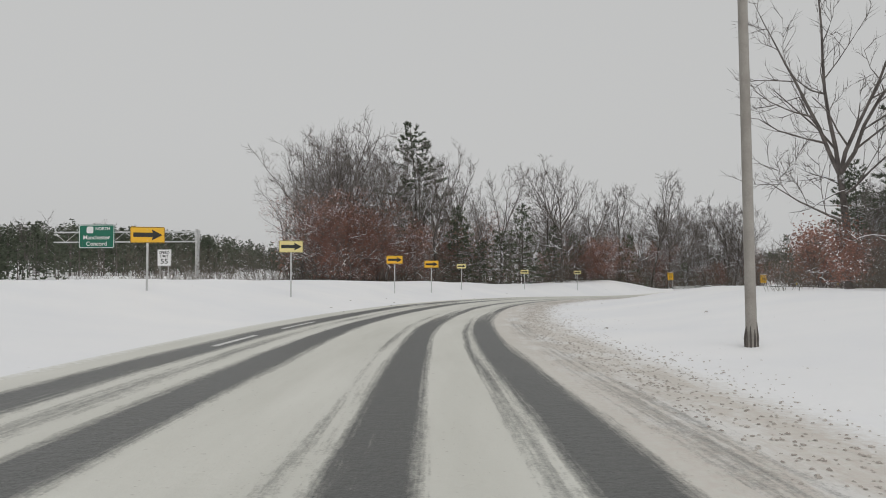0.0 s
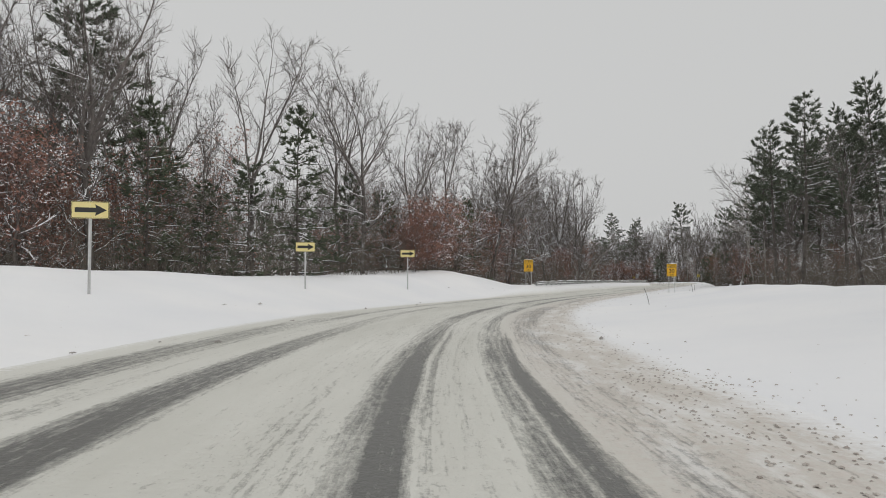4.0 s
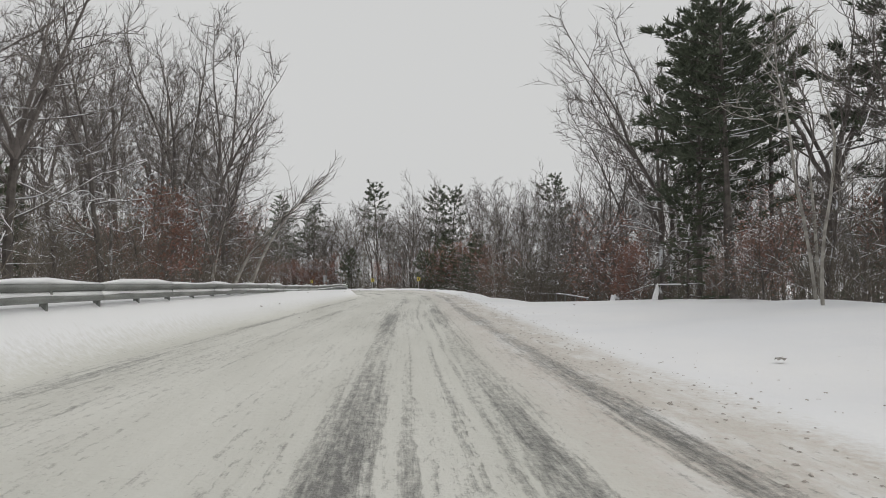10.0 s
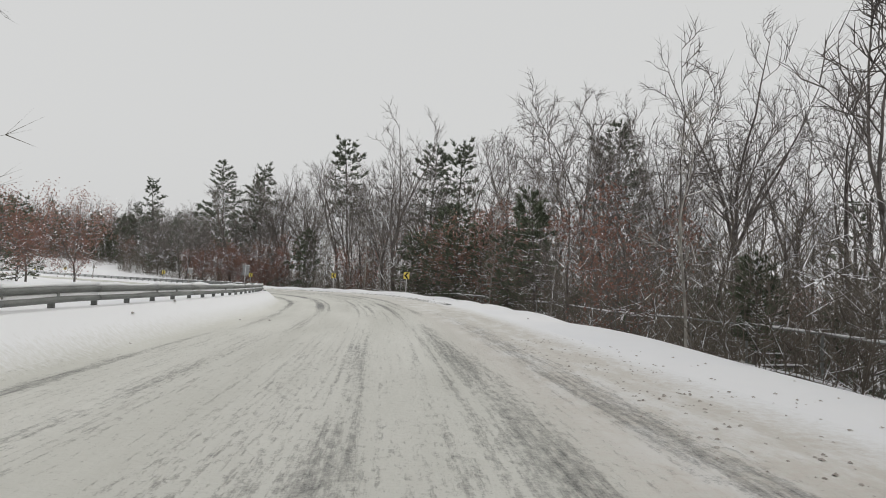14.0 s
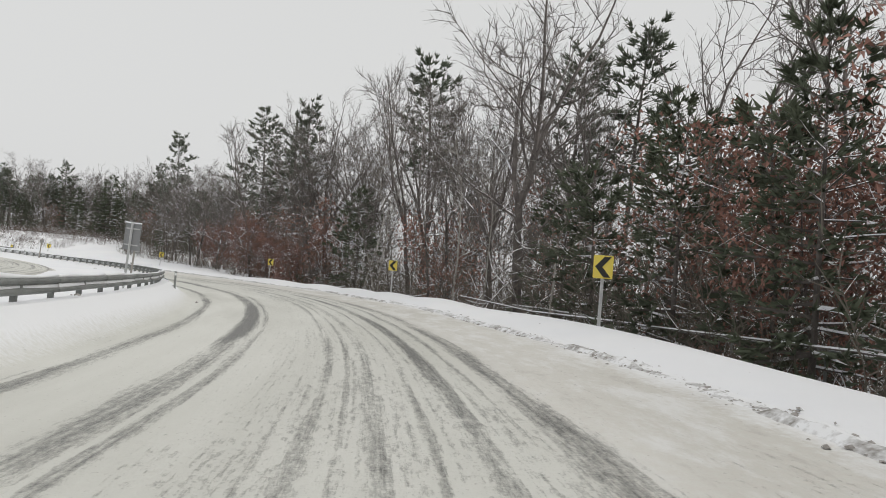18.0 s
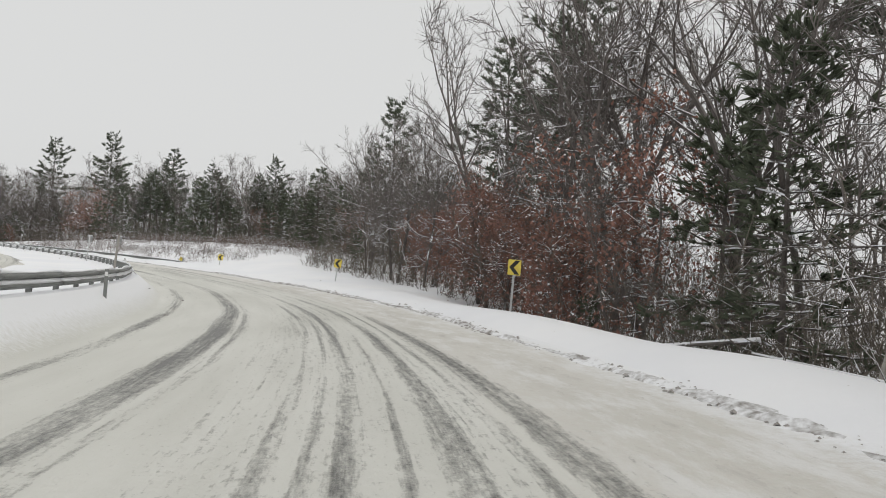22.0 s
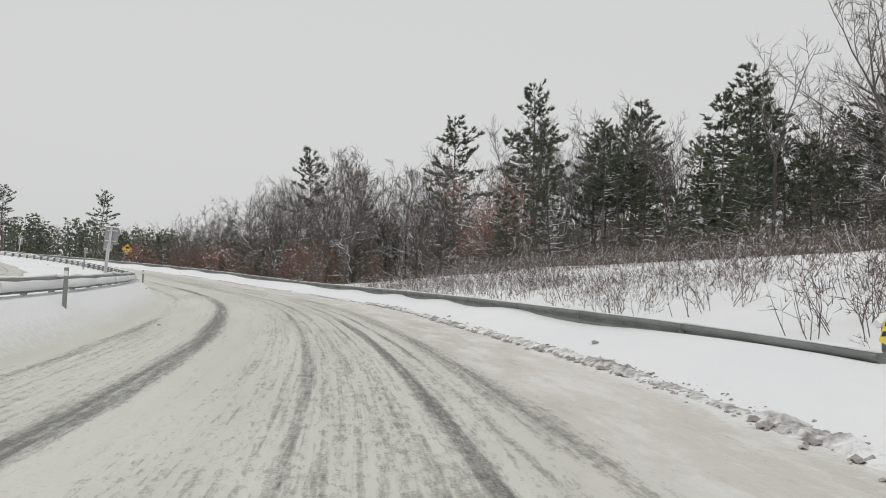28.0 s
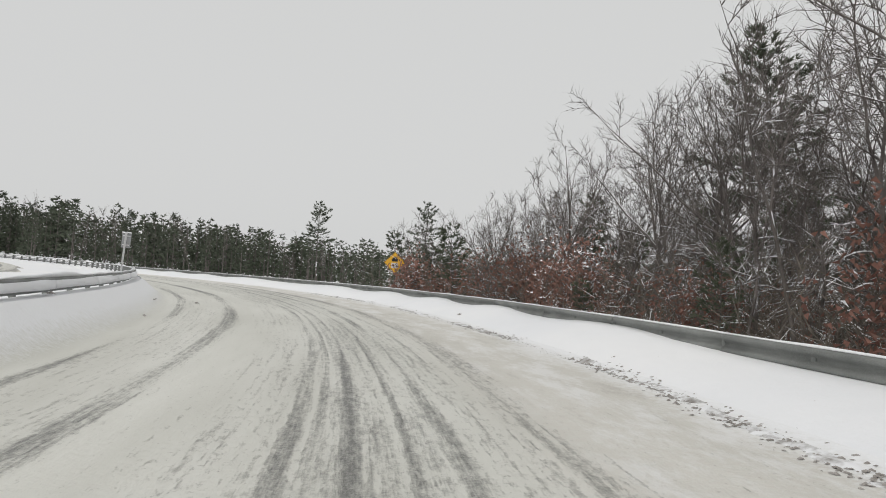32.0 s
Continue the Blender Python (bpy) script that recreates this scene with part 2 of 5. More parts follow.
    packed = blend(m, calc(m, "MULTIPLY", shoulder, ramp(m, crust, (0.47, 0.0), (0.60, 0.75))), packed, (0.78, 0.775, 0.765))
    packed = blend(m, calc(m, "MULTIPLY", shoulder, ramp(m, crust, (0.30, 0.55), (0.42, 0.0))), packed, (0.42, 0.39, 0.365))
    # clean snow drifts in from both edges
    drift = calc(m, "ADD", d, calc(m, "MULTIPLY", calc(m, "SUBTRACT", grain, 0.5), 0.9))
    left = node(m, "ShaderNodeMapRange")
    wire(m, drift, left.inputs["Value"])
    settled = span(62, 92, 480, 500)
    wire(m, calc(m, "MULTIPLY_ADD", settled, -0.75, 5.4), left.inputs["From Min"])
    wire(m, calc(m, "MULTIPLY_ADD", settled, -0.55, 5.75), left.inputs["From Max"])
    right = node(m, "ShaderNodeMapRange")
    wire(m, drift, right.inputs["Value"])
    right.inputs["From Min"].default_value, right.inputs["From Max"].default_value = -3.2, -3.8
    clean = calc(m, "MAXIMUM", left.outputs[0], right.outputs[0])
    tar = ramp(m, grit, (0.3, (0.055, 0.058, 0.056)), (0.7, (0.125, 0.127, 0.123)))
    tar = blend(m, calc(m, "MULTIPLY", rest, 0.45), tar, (0.225, 0.218, 0.2))
    fac = calc(m, "MULTIPLY", fac, calc(m, "SUBTRACT", 1.0, clean))
    surface = blend(m, fac, blend(m, clean, packed, (0.86, 0.865, 0.88)), tar)
    wire(m, surface, shader(m).inputs["Base Color"])
    wire(m, ramp(m, fac, (0.0, 0.75), (1.0, 0.45)), shader(m).inputs["Roughness"])
    deep = calc(m, "ADD", calc(m, "MULTIPLY_ADD", fac, -1.0, calc(m, "MULTIPLY", grain, 0.8)), calc(m, "MULTIPLY", crust, 0.8))
    bump(m, deep, 0.7, 0.035)
    return m


SNOW = snow_material()
ROAD = road_material()
BARK = snowy("bark", (0.058, 0.051, 0.046), (0.15, 0.132, 0.12), 3.0, 0.42)
TWIG = snowy("twigs", (0.084, 0.073, 0.068), (0.198, 0.175, 0.163), 1.5, 0.63)
SCRUB = snowy("undergrowth_stems", (0.092, 0.078, 0.064), (0.20, 0.174, 0.145), 1.2, 0.67)
HEATH = snowy("bush_twigs", (0.075, 0.055, 0.046), (0.165, 0.122, 0.10), 1.2, 0.50)
BIRCH = snowy("birch_bark", (0.20, 0.185, 0.165), (0.46, 0.44, 0.40), 4.0, 0.66)
NEEDLE = snowy("pine_needles", (0.062, 0.076, 0.053), (0.13, 0.15, 0.105), 0.8, 0.88)
SPRUCE = snowy("snowy_needles", (0.058, 0.072, 0.047), (0.13, 0.15, 0.098), 0.8, 0.76)
RUST = snowy("dead_oak_leaves", (0.163, 0.084, 0.066), (0.37, 0.192, 0.15), 1.2, 0.70)
GALV = worn("galvanised_steel", (0.46, 0.465, 0.465), (0.68, 0.68, 0.68), 2.0, 0.6, 0.15)
RAIL = worn("weathered_guardrail_steel", (0.15, 0.157, 0.15), (0.30, 0.31, 0.298), 1.2, 0.65, 0.3)
TIMBER = worn("weathered_timber", (0.22, 0.20, 0.18), (0.42, 0.40, 0.37), 1.5, 0.85)
YELLOW = worn("sign_yellow", (0.78, 0.42, 0.02), (0.84, 0.48, 0.035), 1.5, 0.5, 0.0, 0.05)
PALE = worn("faded_sign_yellow", (0.72, 0.60, 0.24), (0.80, 0.70, 0.34), 1.5, 0.5, 0.0, 0.05)
BLACK = worn("sign_black", (0.012, 0.012, 0.012), (0.03, 0.03, 0.03), 2.0, 0.5, 0.0, 0.05)
WHITE = worn("sign_white", (0.70, 0.70, 0.70), (0.80, 0.80, 0.80), 2.0, 0.5, 0.0, 0.05)
GREEN = worn("sign_green", (0.006, 0.12, 0.075), (0.010, 0.16, 0.10), 2.0, 0.5, 0.0, 0.05)
PLATE = worn("bare_aluminium", (0.22, 0.225, 0.23), (0.34, 0.345, 0.35), 2.0, 0.55, 0.4, 0.1)


# ---------------------------------------------------------------- mesh helpers
class Shape:
    """Vertices and faces in plain lists."""

    def __init__(self):
        self.v, self.f = [], []

    def quadbox(self, m, sx, sy, sz, bevel=0.0):
        """A box of that size about the origin of m, its edges cut by bevel."""
        hx, hy, hz, n, pts, ids = sx / 2, sy / 2, sz / 2, len(self.v), [], {}
        for x in (-1, 1):
            for y in (-1, 1):
                for z in (-1, 1):
                    for k in range(3):
                        c = [x * hx, y * hy, z * hz]
                        for j in range(3):
                            if j != k:
                                c[j] -= (x, y, z)[j] * bevel
                        ids[x, y, z, k] = n + len(pts)
                        pts.append(m @ Vector(c))
        self.v += [tuple(p) for p in pts]
        for k in range(3):
            a, b = [j for j in range(3) if j != k]
            for side in (-1, 1):
                ring = []
                for u, w in ((-1, -1), (1, -1), (1, 1), (-1, 1)):
                    key = [0, 0, 0]
                    key[k], key[a], key[b] = side, u, w
                    ring.append(ids[(*key, k)])
                if (side > 0) == (k == 1):
                    ring.reverse()
                self.f.append(ring)
        if bevel > 0:
            for k in range(3):
                a, b = [j for j in range(3) if j != k]
                for u in (-1, 1):
                    for w in (-1, 1):
                        lo, hi = [0, 0, 0], [0, 0, 0]
                        lo[k], hi[k] = -1, 1
                        lo[a] = hi[a] = u
                        lo[b] = hi[b] = w
                        self.f.append([ids[(*lo, a)], ids[(*hi, a)], ids[(*hi, b)], ids[(*lo, b)]])
            for x in (-1, 1):
                for y in (-1, 1):
                    for z in (-1, 1):
                        self.f.append([ids[x, y, z, k] for k in range(3)])
        return self

    def tube(self, points, radii, sides=6, close=True, point=False):
        """A tube along points; point lets it end in its last point."""
        rings = []
        tip = points[-1] if point else None
        if point:
            points = points[:-1] if len(points) > 2 else [points[0]]
        for i, p in enumerate(points):
            a, b = points[max(i - 1, 0)], points[min(i + 1, len(points) - 1)]
            if len(points) == 1:
                b = tip
            t = (Vector(b) - Vector(a)).normalized()
            u = t.cross(Vector((0.31, 0.17, 0.93) if abs(t.z) < 0.8 else (1, 0.2, 0))).normalized()
            w = t.cross(u)
            n = len(self.v)
            for k in range(sides):
                c, s = math.cos(k * math.tau / sides) * radii[i], math.sin(k * math.tau / sides) * radii[i]
                self.v.append(tuple(Vector(p) + u * c + w * s))
            rings.append(n)
        for a, b in zip(rings, rings[1:]):
            for k in range(sides):
                j = (k + 1) % sides
                self.f.append([a + k, a + j, b + j, b + k])
        if point:
            self.v.append(tuple(tip))
            for k in range(sides):
                self.f.append([rings[-1] + k, rings[-1] + (k + 1) % sides, len(self.v) - 1])
        elif close:
            self.f.append([rings[-1] + k for k in range(sides)])
            self.f.append([rings[0] + k for k in range(sides)][::-1])
        return self

    def loft(self, rings, close=False):
        """Skin between rings of equal length; close joins each ring's ends."""
        n, k = len(self.v), len(rings[0])
        for r in rings:
            self.v += [tuple(p) for p in r]
        for i in range(len(rings) - 1):
            for j in range(k if close else k - 1):
                a, b = n + i * k + j, n + i * k + (j + 1) % k
                self.f.append([a, b, b + k, a + k])
        if close:
            self.f.append(list(range(n, n + k))[::-1])
            self.f.append(list(range(n + (len(rings) - 1) * k, n + len(rings) * k)))
        return self

    def plate(self, m, outline, thick):
        """A flat plate: the outline in x and z of m, its face at y = 0 looking to -y, thick towards +y."""
        n, k = len(self.v), len(outline)
        for y in (0.0, thick):
            self.v += [tuple(m @ Vector((x, y, z))) for x, z in outline]
        self.f.append(list(range(n, n + k)))
        self.f.append(list(range(n + k, n + 2 * k))[::-1])
        for j in range(k):
            i = (j + 1) % k
            self.f.append([n + i, n + j, n + k + j, n + k + i])
        return self

    def mesh(self, name, mat, smooth=False, extra=None):
        """extra: a second shape with its material, joined to this one."""
        me = bpy.data.meshes.new(name)
        n, k = len(self.v), len(self.f)
        if extra:
            self.v += extra[0].v
            self.f += [[i + n for i in f] for f in extra[0].f]
        me.from_pydata(self.v, [], self.f)
        me.materials.append(mat)
        if extra:
            me.materials.append(extra[1])
            me.polygons.foreach_set("material_index", [0] * k + [1] * (len(self.f) - k))
        if smooth:
            me.polygons.foreach_set("use_smooth", [True] * len(me.polygons))
        me.validate()
        return me


def part(name, shape, mat, parent=None, label="", smooth=False):
    data = shape.mesh(name, mat, smooth) if isinstance(shape, Shape) else shape
    ob = new(name, data)
    if parent:
        ob.parent = parent
    if label:
        ob["label"] = label
    return ob


def rounded(w, h, r, steps=4):
    out = []
    for cx, cz, a in ((w / 2 - r, h / 2 - r, 0), (-w / 2 + r, h / 2 - r, 90), (-w / 2 + r, -h / 2 + r, 180), (w / 2 - r, -h / 2 + r, 270)):
        for i in range(steps + 1):
            t = radians(a + 90 * i / steps)
            out.append((cx + r * math.cos(t), cz + r * math.sin(t)))
    return out


def ring_plate(shape, m, w, h, r, inset, width, lift=0.0):
    """A raised border: a rounded ring inset from the edge."""
    a, b = rounded(w - 2 * inset, h - 2 * inset, r), rounded(w - 2 * inset - 2 * width, h - 2 * inset - 2 * width, max(r - width, 0.005))
    n, k = len(shape.v), len(a)
    for y in (-0.003 - lift, -lift):
        for o in (a, b):
            shape.v += [tuple(m @ Vector((x, y, z))) for x, z in o]
    for j in range(k):
        i = (j + 1) % k
        shape.f.append([n + j, n + k + j, n + k + i, n + i])
        shape.f.append([n + j, n + i, n + 2 * k + i, n + 2 * k + j])
        shape.f.append([n + k + i, n + k + j, n + 3 * k + j, n + 3 * k + i])
    return shape


def words(name, text, size, x, z, mat, parent, y=-0.006, squeeze=1.0):
    c = bpy.data.curves.new(name, "FONT")
    c.body, c.size, c.align_x, c.align_y, c.extrude = text, size, "CENTER", "CENTER", 0.0015
    c.offset = size * 0.012
    tmp = bpy.data.objects.new(name, c)
    me = bpy.data.meshes.new_from_object(tmp)
    bpy.data.objects.remove(tmp)
    me.transform(Matrix.Translation((x, y, z)) @ Matrix.Rotation(radians(90), 4, "X") @ Matrix.Diagonal((squeeze, 1, 1, 1)))
    me.materials.clear()
    me.materials.append(mat)
    ob = new(name, me)
    ob.parent = parent
    return ob


# ---------------------------------------------------------------- the road's line and the lie of the land
# x, y, height and bank in degrees (down to the left) every 24 m along the lane's line, from 72 m before the start
LINE = np.array((
    (-57.6, -42.3, -0.01, -0.9),
    (-36.4, -31.0, -0.01, -0.9),
    (-17.1, -16.8, -0.01, -0.9),
    (0.0, 0.0, -0.01, -0.9),
    (17.1, 16.8, -0.03, -0.6),
    (36.6, 30.7, -0.10, -0.7),
    (58.5, 40.6, -0.29, -1.2),
    (81.8, 46.0, -0.54, -0.7),
    (105.7, 47.7, -0.61, -0.1),
    (129.7, 48.4, -0.55, 0.9),
    (153.7, 48.9, -0.51, 2.1),
    (177.7, 50.4, -0.58, 3.5),
    (201.3, 54.3, -0.76, 4.0),
    (223.7, 62.7, -1.04, 3.1),
    (243.4, 76.3, -1.22, 2.2),
    (259.5, 94.1, -1.15, 1.9),
    (271.7, 114.7, -0.85, 1.4),
    (279.1, 137.5, -0.36, 1.2),
    (281.6, 161.3, 0.18, 1.6),
    (278.6, 185.0, 1.30, 1.6),
    (269.9, 207.4, 2.45, 1.6),
    (256.2, 227.0, 3.60, 1.6),
    (238.2, 242.8, 4.76, 1.6),
))
STEP, FIRST = 24.0, -72.0
LAST = FIRST + STEP * (len(LINE) - 1)


def line_at(s):
    """Centre, height, bank and unit tangent of the lane's line at the stations s."""
    s = np.atleast_1d(np.asarray(s, float))
    u = np.clip((s - FIRST) / STEP, 0, len(LINE) - 1.0001)
    i = u.astype(int)
    f = (u - i)[:, None]
    pad = np.vstack([2 * LINE[0] - LINE[1], LINE, 2 * LINE[-1] - LINE[-2]])
    a, b, c, d = pad[i], pad[i + 1], pad[i + 2], pad[i + 3]
    p = 0.5 * (2 * b + (c - a) * f + (2 * a - 5 * b + 4 * c - d) * f ** 2 + (3 * b - a - 3 * c + d) * f ** 3)
    t = 0.5 * ((c - a) + 2 * (2 * a - 5 * b + 4 * c - d) * f + 3 * (3 * b - a - 3 * c + d) * f ** 2)
    t = t[:, :2] / np.linalg.norm(t[:, :2], axis=1)[:, None]
    return p, t


GRID_S = np.arange(FIRST, LAST + 0.1, 2.0)
GRID_P, GRID_T = line_at(GRID_S)


def locate(x, y):
    """Station and distance to the left of the line for points of the plan."""
    x, y = np.atleast_1d(x).astype(float), np.atleast_1d(y).astype(float)
    s, d = np.empty_like(x), np.empty_like(x)
    for k in range(0, len(x), 4000):
        px, py = x[k:k + 4000, None], y[k:k + 4000, None]
        i = np.argmin((px - GRID_P[:, 0]) ** 2 + (py - GRID_P[:, 1]) ** 2, axis=1)
        rx, ry = px[:, 0] - GRID_P[i, 0], py[:, 0] - GRID_P[i, 1]
        tx, ty = GRID_T[i, 0], GRID_T[i, 1]
        s[k:k + 4000] = GRID_S[i] + rx * tx + ry * ty
        d[k:k + 4000] = tx * ry - ty * rx
    return s, d


def ease(x, a, b):
    t = np.clip((x - a) / (b - a), 0, 1)
    return t * t * (3 - 2 * t)


def lie(s, d):
    """Height of the land over the road's line."""
    s, d = np.broadcast_arrays(np.asarray(s, float), np.asarray(d, float))
    bank = np.tan(np.radians(np.interp(s, FIRST + STEP * np.arange(len(LINE)), LINE[:, 3])))
    h = -bank * np.clip(d, -6.0, 6.0) * (1 - 0.7 * ease(np.abs(d), 9, 25))
    r, l = -d, d
    # right: a low mound, then the wooded drop, then a hill, then the drop behind the guardrail
    mound = np.interp(s, (-40, 20, 60, 90, 120, 140, 162), (1.0, 1.05, 1.2, 1.25, 1.0, 0.6, 0.0))
    near = 1 - ease(np.abs(d), 60, 130)
    h += mound * ease(r, 3.8, 15) * near
    h += np.interp(s, (150, 172, 200, 215, 230), (0.0, 0.0, 0.04, 0.12, 0.24)) * ease(r, 3.7, 4.6)
    fall = ease(s, 150, 172) * (1 - ease(s, 258, 284)) + 0.75 * ease(s, 363, 378)
    h -= 2.4 * fall * ease(r, 5.0 + 0.4 * ease(s, 245, 290), 11.0) * near
    hill = ease(s, 292, 325) * (1 - ease(s, 350, 372))
    h += 2.45 * hill * ease(r, 7.5, 20) * near
    h += 0.6 * ease(s, 280, 305) * (1 - ease(s, 330, 350)) * ease(r, 5.5, 10) * near
    # left: the bank inside the arrow signs, then the flat median
    lbank = np.interp(s, (-60, 10, 50, 70, 85, 98, 108, 116, 122, 135), (1.2, 1.4, 1.6, 1.65, 1.45, 1.7, 1.8, 0.75, 0.2, 0.0))
    h += lbank * ease(l, 4.9, np.interp(s, (62, 98), (15.5, 11.0))) * near
    h += 0.62 * ease(l, 4.5, 5.7) * ease(s, 101, 113) * near
    h += np.interp(s, (112, 119, 150, 170), (0.0, 0.27, 0.27, 0.16)) * np.exp(-((d - 5.8) / 0.5) ** 2)
    h += 0.15 * np.exp(-((d + 5.5) / 0.5) ** 2) * ease(s, 311, 319)
    return h


def ridge(x, y):
    """The wooded ridge beyond the bend."""
    return 11.0 * np.exp(-(((x - 140) / 120.0) ** 2 + ((y - 375) / 55.0) ** 2))


def ground_at(x, y):
    s, d = locate(x, y)
    z = np.interp(s, FIRST + STEP * np.arange(len(LINE)), LINE[:, 2])
    return z + lie(s, d) + ridge(np.asarray(x, float), np.asarray(y, float))


def spot(s, d, h=0.0, turn=0.0):
    """The pose of a thing at station s, d metres to the left, h over the land; its -y looks back down the road."""
    p, t = line_at(s)
    x, y = p[0, 0] - t[0, 1] * d, p[0, 1] + t[0, 0] * d
    return pose(x, y, p[0, 2] + float(lie(s, d)) + h, 0, 0, math.degrees(math.atan2(t[0, 1], t[0, 0])) - 90 + turn)


def strip(name, stations, offsets, mat, lift=None, shift=0.0):
    """A sheet along the road; UV is metres to the left and metres along."""
    p, t = line_at(stations)
    S, D = np.meshgrid(stations, offsets, indexing="ij")
    X = p[:, 0:1] - t[:, 1:2] * D
    Y = p[:, 1:2] + t[:, 0:1] * D
    Zz = p[:, 2:3] + lie(S, D)
    if lift is not None:
        Zz = Zz + lift(S, D)
    co = np.stack([X, Y, Zz], -1).reshape(-1, 3)
    n, k = len(stations), len(offsets)
    i = np.arange((n - 1) * k).reshape(n - 1, k)[:, :-1].ravel()
    faces = np.stack([i, i + k, i + k + 1, i + 1], 1)
    me = bpy.data.meshes.new(name)
    me.from_pydata(co.tolist(), [], faces.tolist())
    uv = me.uv_layers.new(name="UVMap")
    flat = np.stack([D.ravel() - shift, S.ravel()], -1)[faces.ravel()]
    uv.data.foreach_set("uv", flat.ravel().astype(np.float32))
    me.polygons.foreach_set("use_smooth", [True] * len(me.polygons))
    me.materials.append(mat)
    me.update()
    if me.polygons[0].normal.z < 0:
        me.flip_normals()
    return new(name, me)


# ---------------------------------------------------------------- ground, road, verges
along = np.arange(-70, LAST, 1.0)
road = tagged(strip("road", along, np.arange(-3.9, 5.61, 0.25), ROAD),
              "asphalt ramp under packed snow with bare wheel tracks", "road", "", "structure")


def edge_right(S, D):
    return -0.9 * ease(-D, 14, 20) - 0.02 * (D > -4.0) + 0.05 * np.sin(S * 0.7 + 3 * np.sin(S * 0.13)) * ease(-D, 4.0, 5.0)


def edge_left(S, D):
    return -0.9 * ease(D, 19, 26) - 0.02 * (D < 5.6) + 0.04 * np.sin(S * 0.5 + 2 * np.sin(S * 0.17)) * ease(D, 5.6, 7.0)


tagged(strip("verge_right", along, -np.concatenate([np.arange(3.8, 9, 0.4), np.arange(9, 21, 1.0)]), SNOW, edge_right),
       "ploughed snow verge sloping away from the road", "snow bank", "", "structure")
tagged(strip("verge_left", along, np.concatenate([np.arange(5.5, 10, 0.4), np.arange(10, 27, 1.2)]), SNOW, edge_left),
       "smooth snow bank beside the ramp", "snow bank", "", "structure")


def wide_ground():
    fine = np.arange(-150, 471, 5.0)
    coarse = np.array([-3000, -1500, -800, -400, -250])
    xs = np.concatenate([coarse, fine, 470 - coarse - 150])
    ys = np.concatenate([coarse, fine, 470 - coarse - 150])
    X, Y = np.meshgrid(xs, ys, indexing="ij")
    s, d = locate(X.ravel(), Y.ravel())
    z = np.interp(s, FIRST + STEP * np.arange(len(LINE)), LINE[:, 2]) + lie(s, d) - 0.25 - 0.9 * (1 - ease(np.abs(d), 12, 20)) + ridge(X.ravel(), Y.ravel())
    inner = ease(d, 30, 80) * ease(s, 150, 250)
    z = z - 0.5 * inner
    n, k = X.shape
    i = np.arange((n - 1) * k).reshape(n - 1, k)[:, :-1].ravel()
    faces = np.stack([i, i + k, i + k + 1, i + 1], 1)
    me = bpy.data.meshes.new("ground")
    me.from_pydata(np.stack([X.ravel(), Y.ravel(), z], -1).tolist(), [], faces.tolist())
    me.polygons.foreach_set("use_smooth", [True] * len(me.polygons))
    me.materials.append(SNOW)
    return tagged(new("ground", me), "snow-covered open ground reaching to the woods", "ground", "", "structure")


wide_ground()


# ---------------------------------------------------------------- road signs
def post_shape(length, below=0.6):
    """A galvanised U-channel post standing on z = 0."""
    prof = ((-0.04, 0.0), (-0.025, 0.0), (-0.018, 0.03), (0.018, 0.03), (0.025, 0.0), (0.04, 0.0), (0.04, 0.006), (0.028, 0.007), (0.022, 0.037), (-0.022, 0.037), (-0.028, 0.007), (-0.04, 0.006))
    return Shape().loft([[(x, y, z) for x, y in prof] for z in (-below, length)], True)


def arrow_sign(mat, tone, place, size, top):
    """One large arrow on a post; size scales the panel, top is its upper edge over the foot."""
    root = new("arrow_sign")
    root.matrix_world = place
    tagged(root, tone + " road sign with black arrow on steel post", "road sign", "arrow signs along the bend")
    m = Matrix.Translation((0, -0.008, top - 0.305 * size)) @ Matrix.Diagonal((size, 1, size, 1))
    part("post", post_shape(top), GALV, root)
    panel = part("panel", Shape().plate(m, rounded(1.22, 0.61, 0.04), 0.006), mat, root)
    part("border", ring_plate(Shape(), m, 1.22, 0.61, 0.03, 0.012, 0.016), BLACK, panel)
    part("arrow", Shape().plate(m @ Matrix.Translation((0, -0.003, 0)),
                                [(-0.50, 0.085), (-0.50, -0.085), (0.18, -0.085), (0.15, -0.21), (0.53, 0.0), (0.15, 0.21), (0.18, 0.085)][::-1], 0.002), BLACK, panel)
    part("back_plate", Shape().plate(m @ Matrix.Translation((0, 0.006, 0)), rounded(1.2, 0.59, 0.04), 0.002), PLATE, panel)
    for z in (-0.2, 0.2):
        part("bolt", Shape().quadbox(m @ Matrix.Translation((0, -0.004, z)), 0.02, 0.012, 0.02, 0.004), GALV, panel)
    return root


def facing(s, d, ahead, h=0.0, turn=0.0):
    """A pose at (s, d) whose -y looks at the lane's line ahead metres before it."""
    m = spot(s, d, h)
    p, _ = line_at(s - ahead)
    v = m.translation
    return pose(v.x, v.y, v.z, 0, 0, math.degrees(math.atan2(p[0, 1] - v.y, p[0, 0] - v.x)) + 90 + turn)


